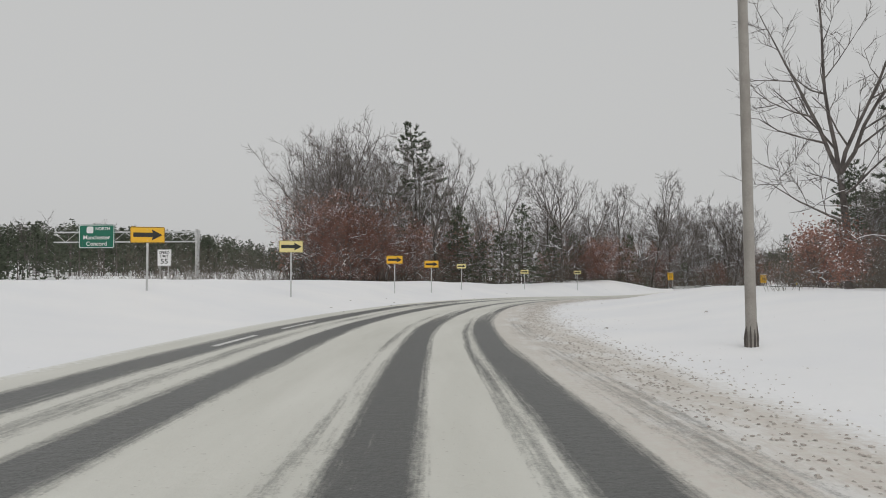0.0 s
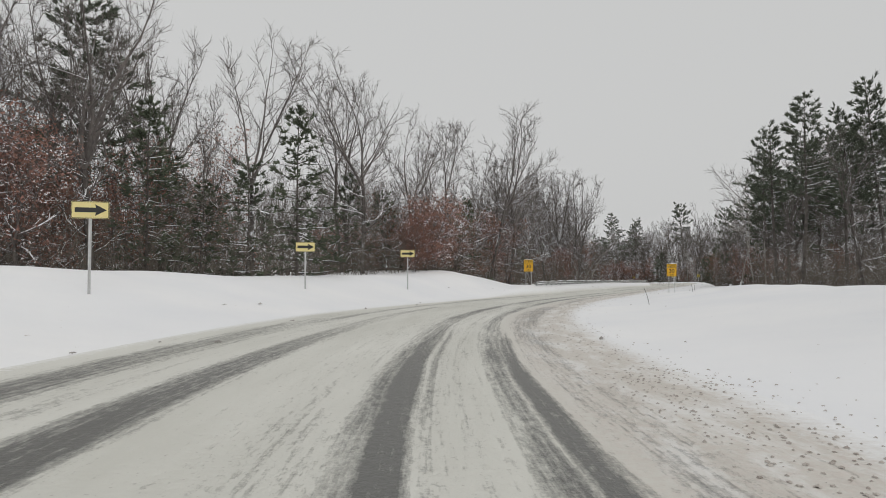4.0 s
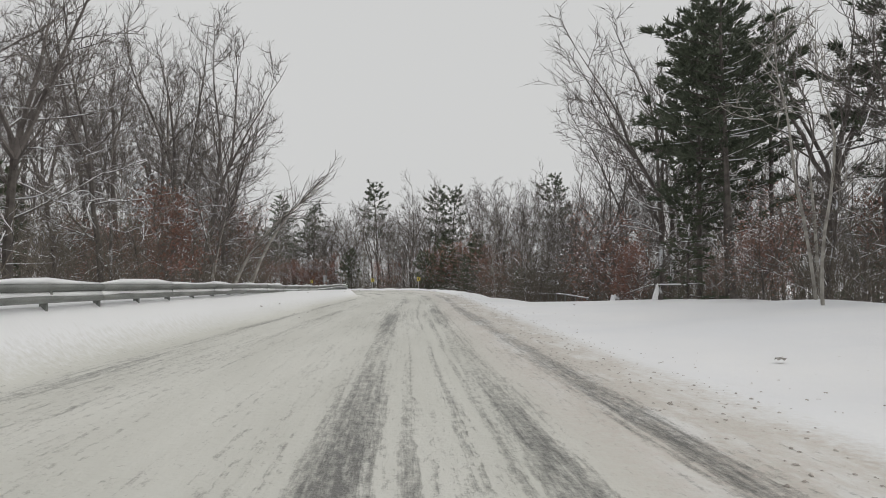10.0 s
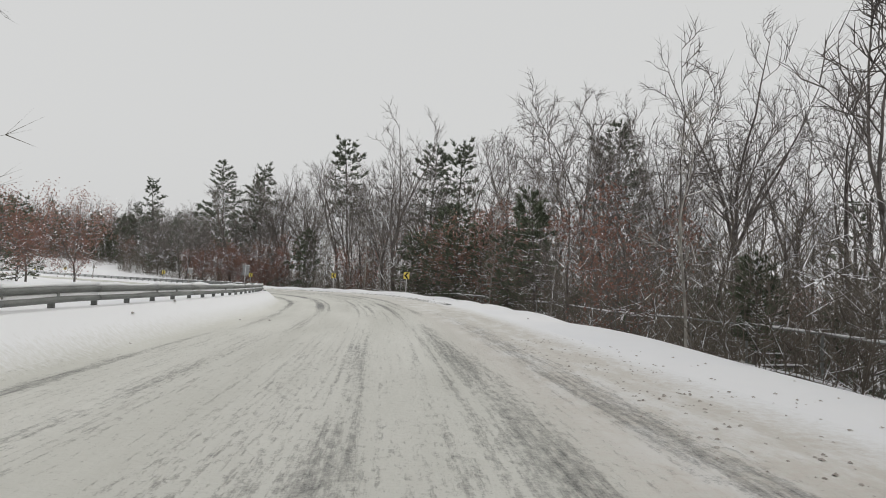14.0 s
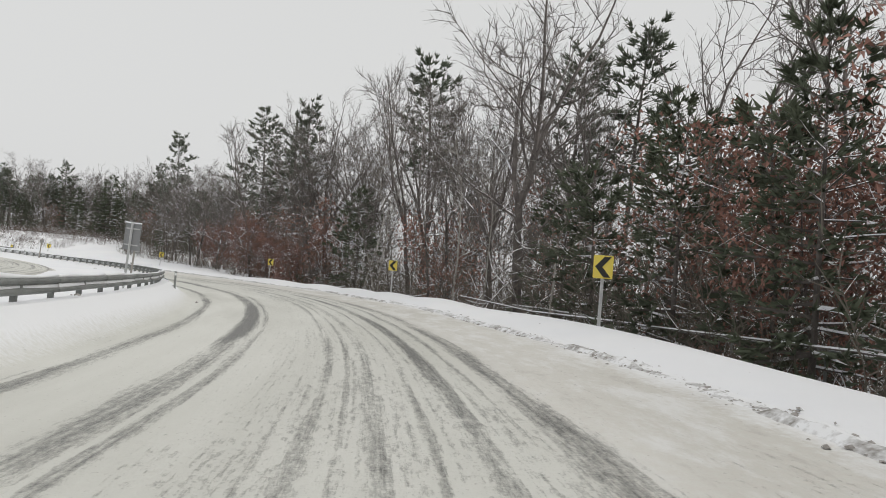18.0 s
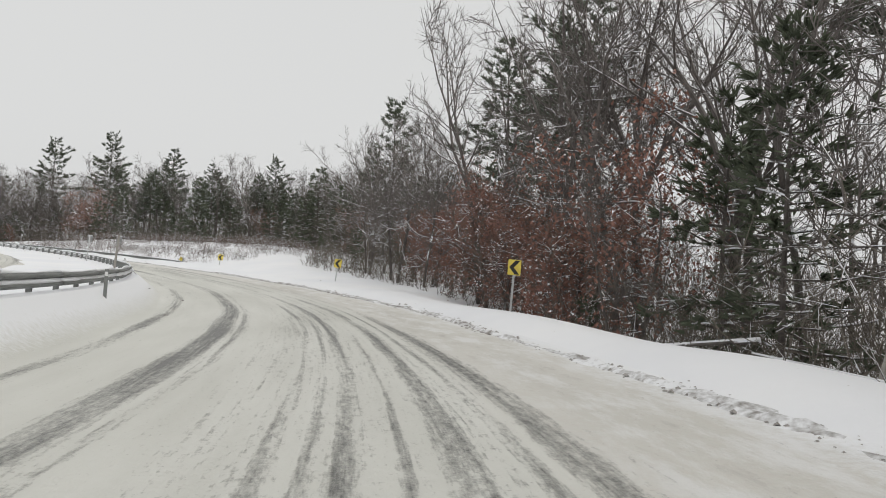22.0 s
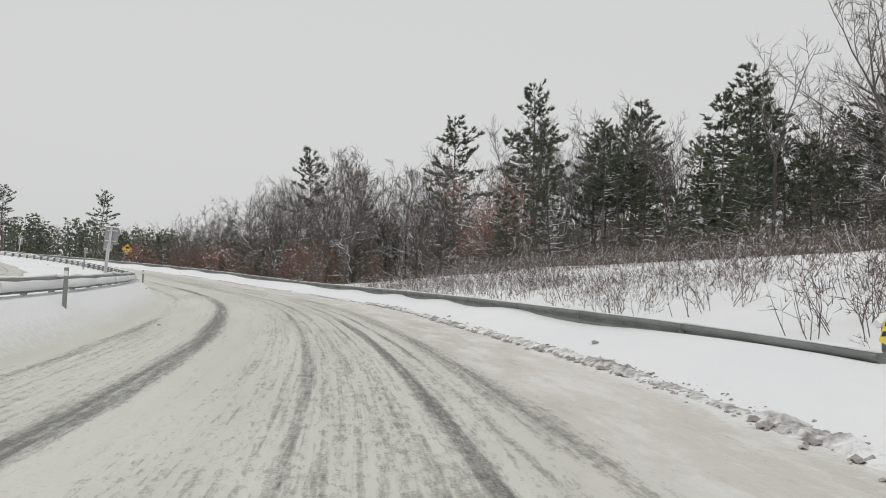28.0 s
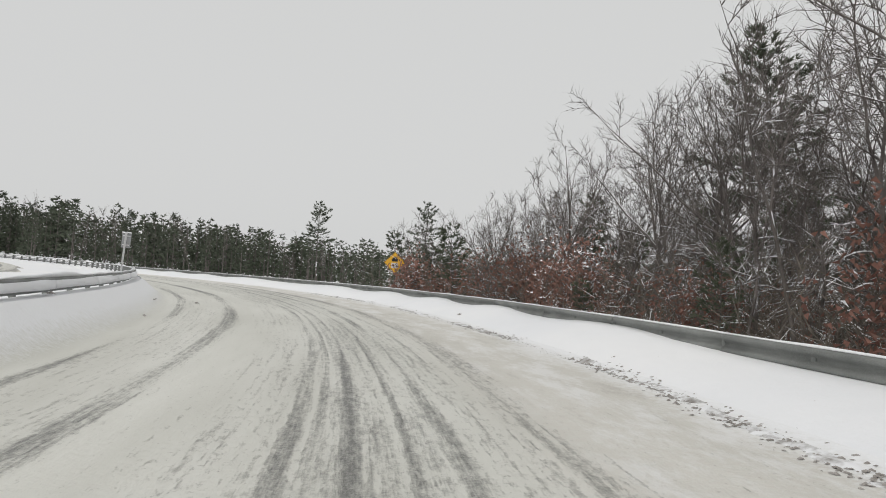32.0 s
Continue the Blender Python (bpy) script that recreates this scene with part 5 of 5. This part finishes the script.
fence()
def sign_back(s, d, height, w, h, label, wood=False, turn=0.0):
    root = new("sign_seen_from_behind")
    root.matrix_world = spot(s, d, 0, turn) @ pose(0, 0, 0, 0, 3.5, 0)
    tagged(root, label, "road sign", "sign backs beside the median")
    if wood:
        part("post", Shape().quadbox(Matrix.Translation((0, 0, height / 2 - 0.2)), 0.10, 0.10, height + 0.5, 0.008), TIMBER, root)
    else:
        part("post", post_shape(height), GALV, root)
    m = Matrix.Translation((0.02, 0.055, height - h / 2 - 0.04))
    panel = part("panel", Shape().plate(m, rounded(w, h, 0.03), 0.005), PLATE, root)
    for z in (-h * 0.3, h * 0.3):
        part("brace", Shape().quadbox(m @ Matrix.Translation((0, -0.012, z)), w * 0.8, 0.02, 0.035, 0.004), GALV, panel)
    part("snow_cap", Shape().loft([[(x, 0.055 + y, height - 0.04 + z) for y, z in ((-0.03, 0.0), (-0.01, 0.035), (0.02, 0.03), (0.035, 0.0))] for x in np.linspace(-w * 0.48, w * 0.5, 6)], True), SNOW, root, "thin cap of snow")
    return root


for s, d, h, w, hh, wood, turn in ((226.5, 6.4, 2.15, 0.62, 0.86, False, -32), (253.7, 6.4, 1.95, 0.56, 0.62, True, -25), (284.7, 6.4, 1.9, 0.30, 0.42, True, -20), (302.0, 6.4, 1.95, 0.34, 0.46, False, -20),
                                  (337.5, 6.4, 2.1, 0.46, 0.6, False, -15), (364.0, 6.4, 2.3, 0.56, 0.70, False, -15), (373.0, 6.4, 1.6, 0.24, 0.36, True, -15), (393.5, 6.4, 2.0, 0.36, 0.62, False, -15)):
    sign_back(s, d, h, w, hh, "grey back of a road sign on " + ("timber" if wood else "steel") + " post", wood, turn)


def marker_post(place, height, mat, label):
    root = new("marker_post")
    root.matrix_world = place
    tagged(root, label, "marker post", "marker posts")
    part("stake", Shape().quadbox(Matrix.Translation((0, 0, height / 2 - 0.15)), 0.085, 0.022, height + 0.3, 0.006), mat, root)
    part("reflector", Shape().plate(Matrix.Translation((0, -0.014, height - 0.12)), rounded(0.075, 0.11, 0.02), 0.004), WHITE if mat is not WHITE else PLATE, root)
    return root


for s, d, h, mat, label in ((234.0, 5.3, 0.7, RAIL, "thin dark marker post by the guardrail"), (261.0, 5.3, 0.7, RAIL, "thin dark marker post by the guardrail"), (292.0, 5.3, 0.7, RAIL, "thin dark marker post by the guardrail"), (326.0, 5.3, 0.8, RAIL, "thin dark marker post by the guardrail"),
                            (352.0, 5.3, 0.7, RAIL, "thin dark marker post by the guardrail"), (171.0, 6.3, 0.9, RAIL, "thin dark marker post by the guardrail"), (376.5, -7.4, 0.6, WHITE, "white marker post behind the guardrail")):
    marker_post(spot(s, d), h, mat, label)
marker_post(pose(15.6, 59.5, 1.0, 0, 0, -20), 1.5, WHITE, "white marker post beside the highway guardrail")


def end_marker():
    root = new("rail_end_marker")
    root.matrix_world = spot(317.4, -5.95)
    tagged(root, "yellow and black marker plate on the buried rail end", "road sign")
    part("end_shoe", Shape().loft([[(x, y * 1.0, z) for y, z in ((-0.06, 0.12), (0.05, 0.14), (0.06, 0.5), (-0.05, 0.52))] for x in (-0.10, 0.25)], True), RAIL, root)
    m = Matrix.Translation((-0.05, -0.08, 0.42)) @ Matrix.Rotation(radians(20), 4, "Y")
    plate = part("plate", Shape().plate(m, rounded(0.30, 0.34, 0.02), 0.004), YELLOW2, root)
    for k in (-0.09, 0.03):
        part("stripe", Shape().plate(m @ Matrix.Translation((0, -0.003, 0)), [(-0.14, k - 0.02), (0.14, k + 0.10), (0.14, k + 0.16), (-0.14, k + 0.04)], 0.002), BLACK, plate)
    part("snow_cap", Shape().tube([(-0.2, 0, 0.5), (0.0, 0.02, 0.58), (0.25, 0.02, 0.5)], (0.05, 0.1, 0.06), 7), SNOW, root)


end_marker()


def diamond_sign():
    root = new("speed_warning_sign")
    root.matrix_world = facing(401.4, -8.6, 40)
    top = 3.3
    tagged(root, "yellow diamond warning sign on two thin timber posts", "road sign")
    for x in (-0.24, 0.24):
        part("post", Shape().quadbox(Matrix.Translation((x, 0.04, top / 2 - 0.5)), 0.07, 0.07, top + 0.6, 0.006), TIMBER, root)
    m = Matrix.Translation((0, -0.01, top - 0.45)) @ Matrix.Rotation(radians(45), 4, "Y")
    panel = part("panel", Shape().plate(m, rounded(0.914, 0.914, 0.06), 0.006), YELLOW, root)
    part("border", ring_plate(Shape(), m, 0.914, 0.914, 0.05, 0.014, 0.018), BLACK, panel)
    part("symbol", Shape().plate(Matrix.Translation((0, -0.014, top - 0.28)), [(-0.17, -0.1), (0.17, -0.1), (0.2, 0.02), (0.08, 0.14), (0.0, 0.2), (-0.08, 0.14), (-0.2, 0.02)], 0.002), BLACK, panel)
    white = part("number_plate", Shape().plate(Matrix.Translation((0, -0.016, top - 0.62)), rounded(0.4, 0.32, 0.02), 0.002), WHITE, panel)
    words("number", "45", 0.30, 0, top - 0.62, BLACK, white, -0.020)


diamond_sign()


def speed_limit():
    s, d = 54.8, 33.0
    root = new("speed_limit_sign")
    root.matrix_world = pose(*at_line(s, d), float(ground_at(*at_line(s, d))[0]), 0, 0, -38)
    tagged(root, "white speed limit 55 sign on two steel posts", "road sign")
    top = 3.0
    for x in (-0.36, 0.36):
        part("post", Shape().loft([[(x + a, b, z) for a, b in ((-0.03, 0.0), (0.03, 0.0), (0.022, 0.035), (-0.022, 0.035))] for z in (-0.6, top - 0.05)], True), GALV, root)
    m = Matrix.Translation((0, -0.01, top - 0.76))
    panel = part("panel", Shape().plate(m, rounded(1.22, 1.52, 0.06), 0.006), WHITE, root)
    part("border", ring_plate(Shape(), m, 1.22, 1.52, 0.05, 0.02, 0.025), BLACK, panel)
    words("word_speed", "SPEED", 0.33, 0, top - 0.30, BLACK, panel, -0.014)
    words("word_limit", "LIMIT", 0.33, 0, top - 0.62, BLACK, panel, -0.014)
    words("number", "55", 0.62, 0, top - 1.10, BLACK, panel, -0.014, 1.1)


speed_limit()


def gantry():
    a, b = Vector((41.7, 85.6)), Vector((30.7, 96.6))
    t = (b - a).normalized()
    root = new("sign_gantry")
    z = float(ground_at(a.x, a.y)[0])
    root.matrix_world = pose(a.x, a.y, z, 0, 0, math.degrees(math.atan2(t.y, t.x)) + 180)
    tagged(root, "steel gantry over the highway with a green direction sign", "sign gantry")
    n = 18.0
    for y in (-0.35, 0.35):
        part("column", Shape().tube([(0, y, -0.5), (0, y, 6.9)], (0.16, 0.14), 10), GALV, root)
        for zz in (5.35, 6.6):
            part("chord", Shape().tube([(0.3, y, zz), (-n, y, zz)], (0.07, 0.07), 6), GALV, root)
    for k in range(12):
        x = -n * k / 12
        part("strut", Shape().tube([(x, -0.35, 5.35 if k % 2 else 6.6), (x - n / 12, -0.35, 6.6 if k % 2 else 5.35)], (0.03, 0.03), 5), GALV, root)
    m = Matrix.Translation((-12.5, -0.55, 6.05))
    board = part("board", Shape().plate(m, rounded(4.5, 3.0, 0.25), 0.05), GREEN, root, "green board with white lettering")
    part("border", ring_plate(Shape(), m, 4.5, 3.0, 0.2, 0.05, 0.07), WHITE, board)
    part("route_shield", Shape().plate(m @ Matrix.Translation((-0.85, -0.004, 0.82)), rounded(0.85, 0.85, 0.2), 0.003), WHITE, board)
    words("word_north", "NORTH", 0.52, -12.5 + 0.75, 6.05 + 0.95, WHITE, board, -0.56, 1.0)
    words("word_manchester", "Manchester", 0.72, -12.5, 6.05 - 0.15, WHITE, board, -0.56, 1.0)
    words("word_concord", "Concord", 0.72, -12.5, 6.05 - 0.95, WHITE, board, -0.56, 1.0)


gantry()


def wooden_pole():
    root = new("wooden_pole")
    root.matrix_world = spot(13.6, -6.0)
    tagged(root, "tall grey weathered wooden pole splintered at its foot", "pole")
    r = random.Random(3)
    pts = [(0.0, 0.0, z) for z in (-0.5, 0.0, 0.3, 1.5, 4, 7, 10)]
    part("shaft", Shape().tube([(-p[0], p[1], p[2]) for p in pts], (0.11, 0.11, 0.103, 0.1, 0.096, 0.09, 0.085), 12), TIMBER, root, "", True)
    for k in range(9):
        a = k * math.tau / 9
        part("splinter", Shape().tube([(0.1 * math.cos(a), 0.1 * math.sin(a), -0.1), (0.12 * math.cos(a), 0.12 * math.sin(a), r.uniform(0.1, 0.25)), (0.105 * math.cos(a), 0.105 * math.sin(a), r.uniform(0.3, 0.5))], (0.03, 0.02, 0.004), 4), BARK, root)


wooden_pole()


def stick(s, d, length, lean, label):
    m = spot(s, d)
    ob = part("stake", Shape().tube([(0, 0, -0.3), (-lean * 0.5, 0, length * 0.5), (-lean, 0, length)], (0.016, 0.013, 0.008), 5), BARK)
    ob.matrix_world = m
    tagged(ob, label, "stake")


stick(86.0, -7.1, 0.85, 0.32, "thin dark stake leaning in the snow")
stick(112.0, -9.2, 0.6, 0.1, "thin dark stake standing in the snow")
stick(117.0, -9.0, 0.5, 0.04, "thin dark stake standing in the snow")


def stump(s, d, height):
    root = new("broken_stump")
    root.matrix_world = spot(s, d)
    tagged(root, "splintered tree stump with snow stuck to its side", "stump")
    r = random.Random(5)
    part("bole", Shape().tube([(0, 0, -0.3), (0.02, 0, 0.3), (0.0, 0.02, height * 0.6), (0.05, 0, height)], (0.34, 0.24, 0.15, 0.07), 9), BARK, root)
    for k in range(6):
        a = k * math.tau / 6
        part("splinter", Shape().tube([(0.2 * math.cos(a), 0.2 * math.sin(a), 0.1), (0.14 * math.cos(a), 0.14 * math.sin(a), height * 0.5), (0.1 * math.cos(a), 0.1 * math.sin(a), height * r.uniform(0.7, 1.1))], (0.06, 0.04, 0.008), 4), BARK, root)
    part("snow", Shape().tube([(-0.2, -0.2, -0.1), (-0.12, -0.2, 0.35), (-0.03, -0.12, height * 0.7)], (0.14, 0.12, 0.03), 6), SNOW, root)


stump(150.5, -12.0, 1.15)
stump(153.0, -10.6, 0.4)


def log(points, radius, mat, label):
    """A fallen trunk: stations, offsets and heights over the land."""
    pts = [spot(s, d).translation + Vector((0, 0, h)) for s, d, h in points]
    root = new("fallen_trunk")
    root.matrix_world = Matrix.Translation(pts[0])
    tagged(root, label, "fallen tree", "fallen trunks at the wood's edge")
    pts = [p - pts[0] for p in pts]
    n = len(pts)
    part("trunk", Shape().tube(pts, [radius * (1 - 0.5 * i / (n - 1)) for i in range(n)], 7), mat, root)
    part("snow", Shape().tube([p + Vector((0, 0, radius * 0.75)) for p in pts], [radius * 0.75 * (1 - 0.5 * i / (n - 1)) for i in range(n)], 5), SNOW, root, "snow lying along the trunk")
    r = random.Random(int(points[0][0] * 7))
    for k in range(4):
        q, qa = along_limb(pts, r.uniform(0.3, 0.95))
        sh = Shape()
        limb(sh, r, q, sprout(r, qa, r.uniform(35, 70)), r.uniform(0.5, 1.3), radius * 0.4, 2, 4, 0.25, 0.15, 0.3)
        part("branch", sh, mat, root)


for pts, r in ((((146, -11.5, 0.7), (152, -12.2, 0.8), (158, -12.6, 1.0)), 0.06), (((170, -9.5, 0.9), (175, -9.0, 1.0), (181, -9.6, 1.1)), 0.07), (((172, -8.6, 0.3), (174.5, -9.4, 1.2)), 0.06), (((176, -9.8, 1.5), (181, -10.5, 1.1), (187, -10.8, 1.3)), 0.06),
               (((188, -8.4, 0.2), (190.5, -9.6, 1.6)), 0.08), (((192, -8.2, 0.5), (197, -8.4, 0.9)), 0.07), (((205, -8.2, 1.4), (213, -8.4, 1.5), (222, -8.8, 1.5)), 0.055), (((222, -8.2, 1.2), (229, -8.6, 1.3), (236, -8.2, 1.4)), 0.06),
               (((243, -8.4, 1.2), (249, -8.8, 1.1), (256, -9.4, 1.5)), 0.075), (((246, -8.0, 0.6), (252, -8.6, 1.0)), 0.06), (((256, -9.6, 1.9), (259, -9.0, 1.1), (264, -9.0, 1.0)), 0.10), (((257, -8.4, 1.0), (262, -9.2, 0.6)), 0.07),
               (((366, -11.5, 0.8), (371, -12.2, 1.5), (376, -13, 2.4)), 0.05), (((160, -10.6, 0.8), (167, -10.2, 0.9)), 0.05)):
    log(pts, r * 0.6, BARK, "fallen trunk with snow along its upper side")


def leaning_tree(s, d, height, lean, seed):
    """A pale tree bent over by snow."""
    r = random.Random(seed)
    root = new("leaning_birch")
    root.matrix_world = spot(s, d)
    tagged(root, "pale birch bent over the road with drooping snowy twigs", "tree")
    trunk, crown = Shape(), Shape()
    pts = [Vector((lean * u * u * 0.75 + lean * 0.25 * u, 0.15 * math.sin(u * 4), height * u * (1 - 0.12 * u) - 0.4)) for u in np.linspace(0, 1, 8)]
    trunk.tube(pts, [0.10 * (1 - 0.8 * u) for u in np.linspace(0, 1, 8)], 7)
    for k in range(26):
        q, qa = along_limb(pts, r.uniform(0.35, 0.99))
        b, _ = limb(crown, r, q, sprout(r, qa, r.uniform(25, 60)) + Vector((0.3, 0, 0)), r.uniform(0.9, 2.4), 0.025, 3, 3, 0.06, 0.14, 0.4)
        for j in range(5):
            e, ea = along_limb(b, r.uniform(0.3, 0.95))
            limb(crown, r, e, sprout(r, ea, r.uniform(20, 50)), r.uniform(0.4, 1.0), 0.012, 2, 3, 0.0, 0.14, 0.5)
    part("trunk", trunk, BIRCH, root, "", True)
    part("crown", crown, TWIG, root)


leaning_tree(154.3, 8.6, 7.6, 4.2, 1)
leaning_tree(154.6, 9.6, 6.8, 4.6, 2)
leaning_tree(153.0, 10.2, 5.0, 0.8, 4)


# ---------------------------------------------------------------- the roadway beyond the median, and loose snow
tagged(strip("road_beyond_median", np.arange(196, 440, 2.0), np.arange(10.6, 17.1, 0.5), ROAD, lambda S, D: 0.06 - 0.12 * (ease(-D, -11.2, -10.6) + ease(D, 16.6, 17.0)), 12.6),
       "snowy opposing roadway beyond the median guardrail", "road", "", "structure")


def chunks(name, label, mat, count, where, low, high):
    """Loose clods too many to count; where(k) gives station, offset and size factor."""
    out = Shape()
    base = [Vector(v).normalized() for v in ((1, 0, 0), (-1, 0, 0), (0, 1, 0), (0, -1, 0), (0, 0, 1), (0.7, 0.7, 0.5), (-0.7, 0.6, 0.5), (0.6, -0.7, 0.5), (-0.6, -0.7, 0.6))]
    for k in range(count):
        s, d, f = where(k)
        m = spot(s, d)
        r = rng.uniform(low, high) * f
        n = len(out.v)
        jig = [v * rng.uniform(0.6, 1.3) for v in base]
        a = rng.uniform(0, math.tau)
        ca, sa = math.cos(a), math.sin(a)
        for v in jig:
            out.v.append((m.translation.x + r * (v.x * ca - v.y * sa) * 1.2, m.translation.y + r * (v.x * sa + v.y * ca), m.translation.z + r * v.z * 0.75))
        ring = [0, 5, 2, 6, 1, 8, 3, 7]
        for i in range(8):
            out.f.append([n + ring[i], n + ring[(i + 1) % 8], n + 4])
    return tagged(part(name, out, mat), label, "snow clods", "", "stuff")


SLUSH = worn("dirty_slush", (0.15, 0.132, 0.118), (0.50, 0.48, 0.455), 3.0, 0.8, 0.0, 0.5, 25.0)


def windrow(k):
    s = rng.uniform(196, 400) if k % 2 else rng.uniform(272, 380)
    return s, -3.62 + rng.gauss(0, 0.11) + 0.12 * math.sin(s * 0.35), (1.0 if noise.noise((s * 0.25, 1, 1)) > -0.15 else 0.45) * (0.8 if s < 265 else 1.15 if s < 340 else 0.5)


def scatter(k):
    s = rng.uniform(2, 175) if k % 2 else rng.uniform(2, 60)
    return s, -2.7 - abs(rng.gauss(0, 0.95)) + 0.5 * rng.random(), 0.85


def stray(k):
    s = rng.uniform(20, 390)
    return s, rng.choice((1, 1, -1)) * rng.uniform(3.5, 8.5), 0.9


def heap(S, D):
    out = np.empty(S.shape)
    for i in range(S.shape[0]):
        for j in range(S.shape[1]):
            s, d = S[i, j], D[i, j] + 3.62 - 0.12 * math.sin(S[i, j] * 0.35)
            crest = max(0.0, 1 - (d / (0.2 + 0.1 * noise.noise((s * 0.9, 3, 0)))) ** 2)
            rough = noise.noise((s * 2.2, d * 6, 0.0)) + 0.7 * noise.noise((s * 6.5, d * 9, 4.0))
            out[i, j] = -0.03 + crest * max(0.0, (0.075 if s < 270 else 0.10 if s < 345 else 0.04) + 0.075 * rough) * (1.0 if noise.noise((s * 0.25, 1, 1)) > -0.15 else 0.5)
    return out


PLOUGHED = worn("ploughed_snow", (0.22, 0.20, 0.18), (0.85, 0.855, 0.87), 1.6, 0.8, 0.0, 0.6, 9.0)
PLOUGHED.node_tree.nodes["Color Ramp"].color_ramp.elements[0].position = 0.42
PLOUGHED.node_tree.nodes["Color Ramp"].color_ramp.elements[1].position = 0.62
tagged(strip("windrow", np.arange(194, 402, 0.16), np.arange(-4.1, -3.19, 0.1), PLOUGHED, heap), "low ragged ridge of dirty ploughed snow", "snow bank", "", "structure")
chunks("snow_windrow", "dirty ploughed windrow of snow clods along the road's edge", SLUSH, 12000, windrow, 0.010, 0.06)
CRUMB = worn("sandy_slush", (0.26, 0.225, 0.20), (0.60, 0.56, 0.52), 3.0, 0.8, 0.0, 0.5, 25.0)
chunks("slush_crumbs", "scattered sandy slush crumbs on the shoulder", CRUMB, 8000, scatter, 0.008, 0.03)
chunks("stray_clods", "single clods of dirty snow on the verge", SLUSH, 150, stray, 0.03, 0.09)
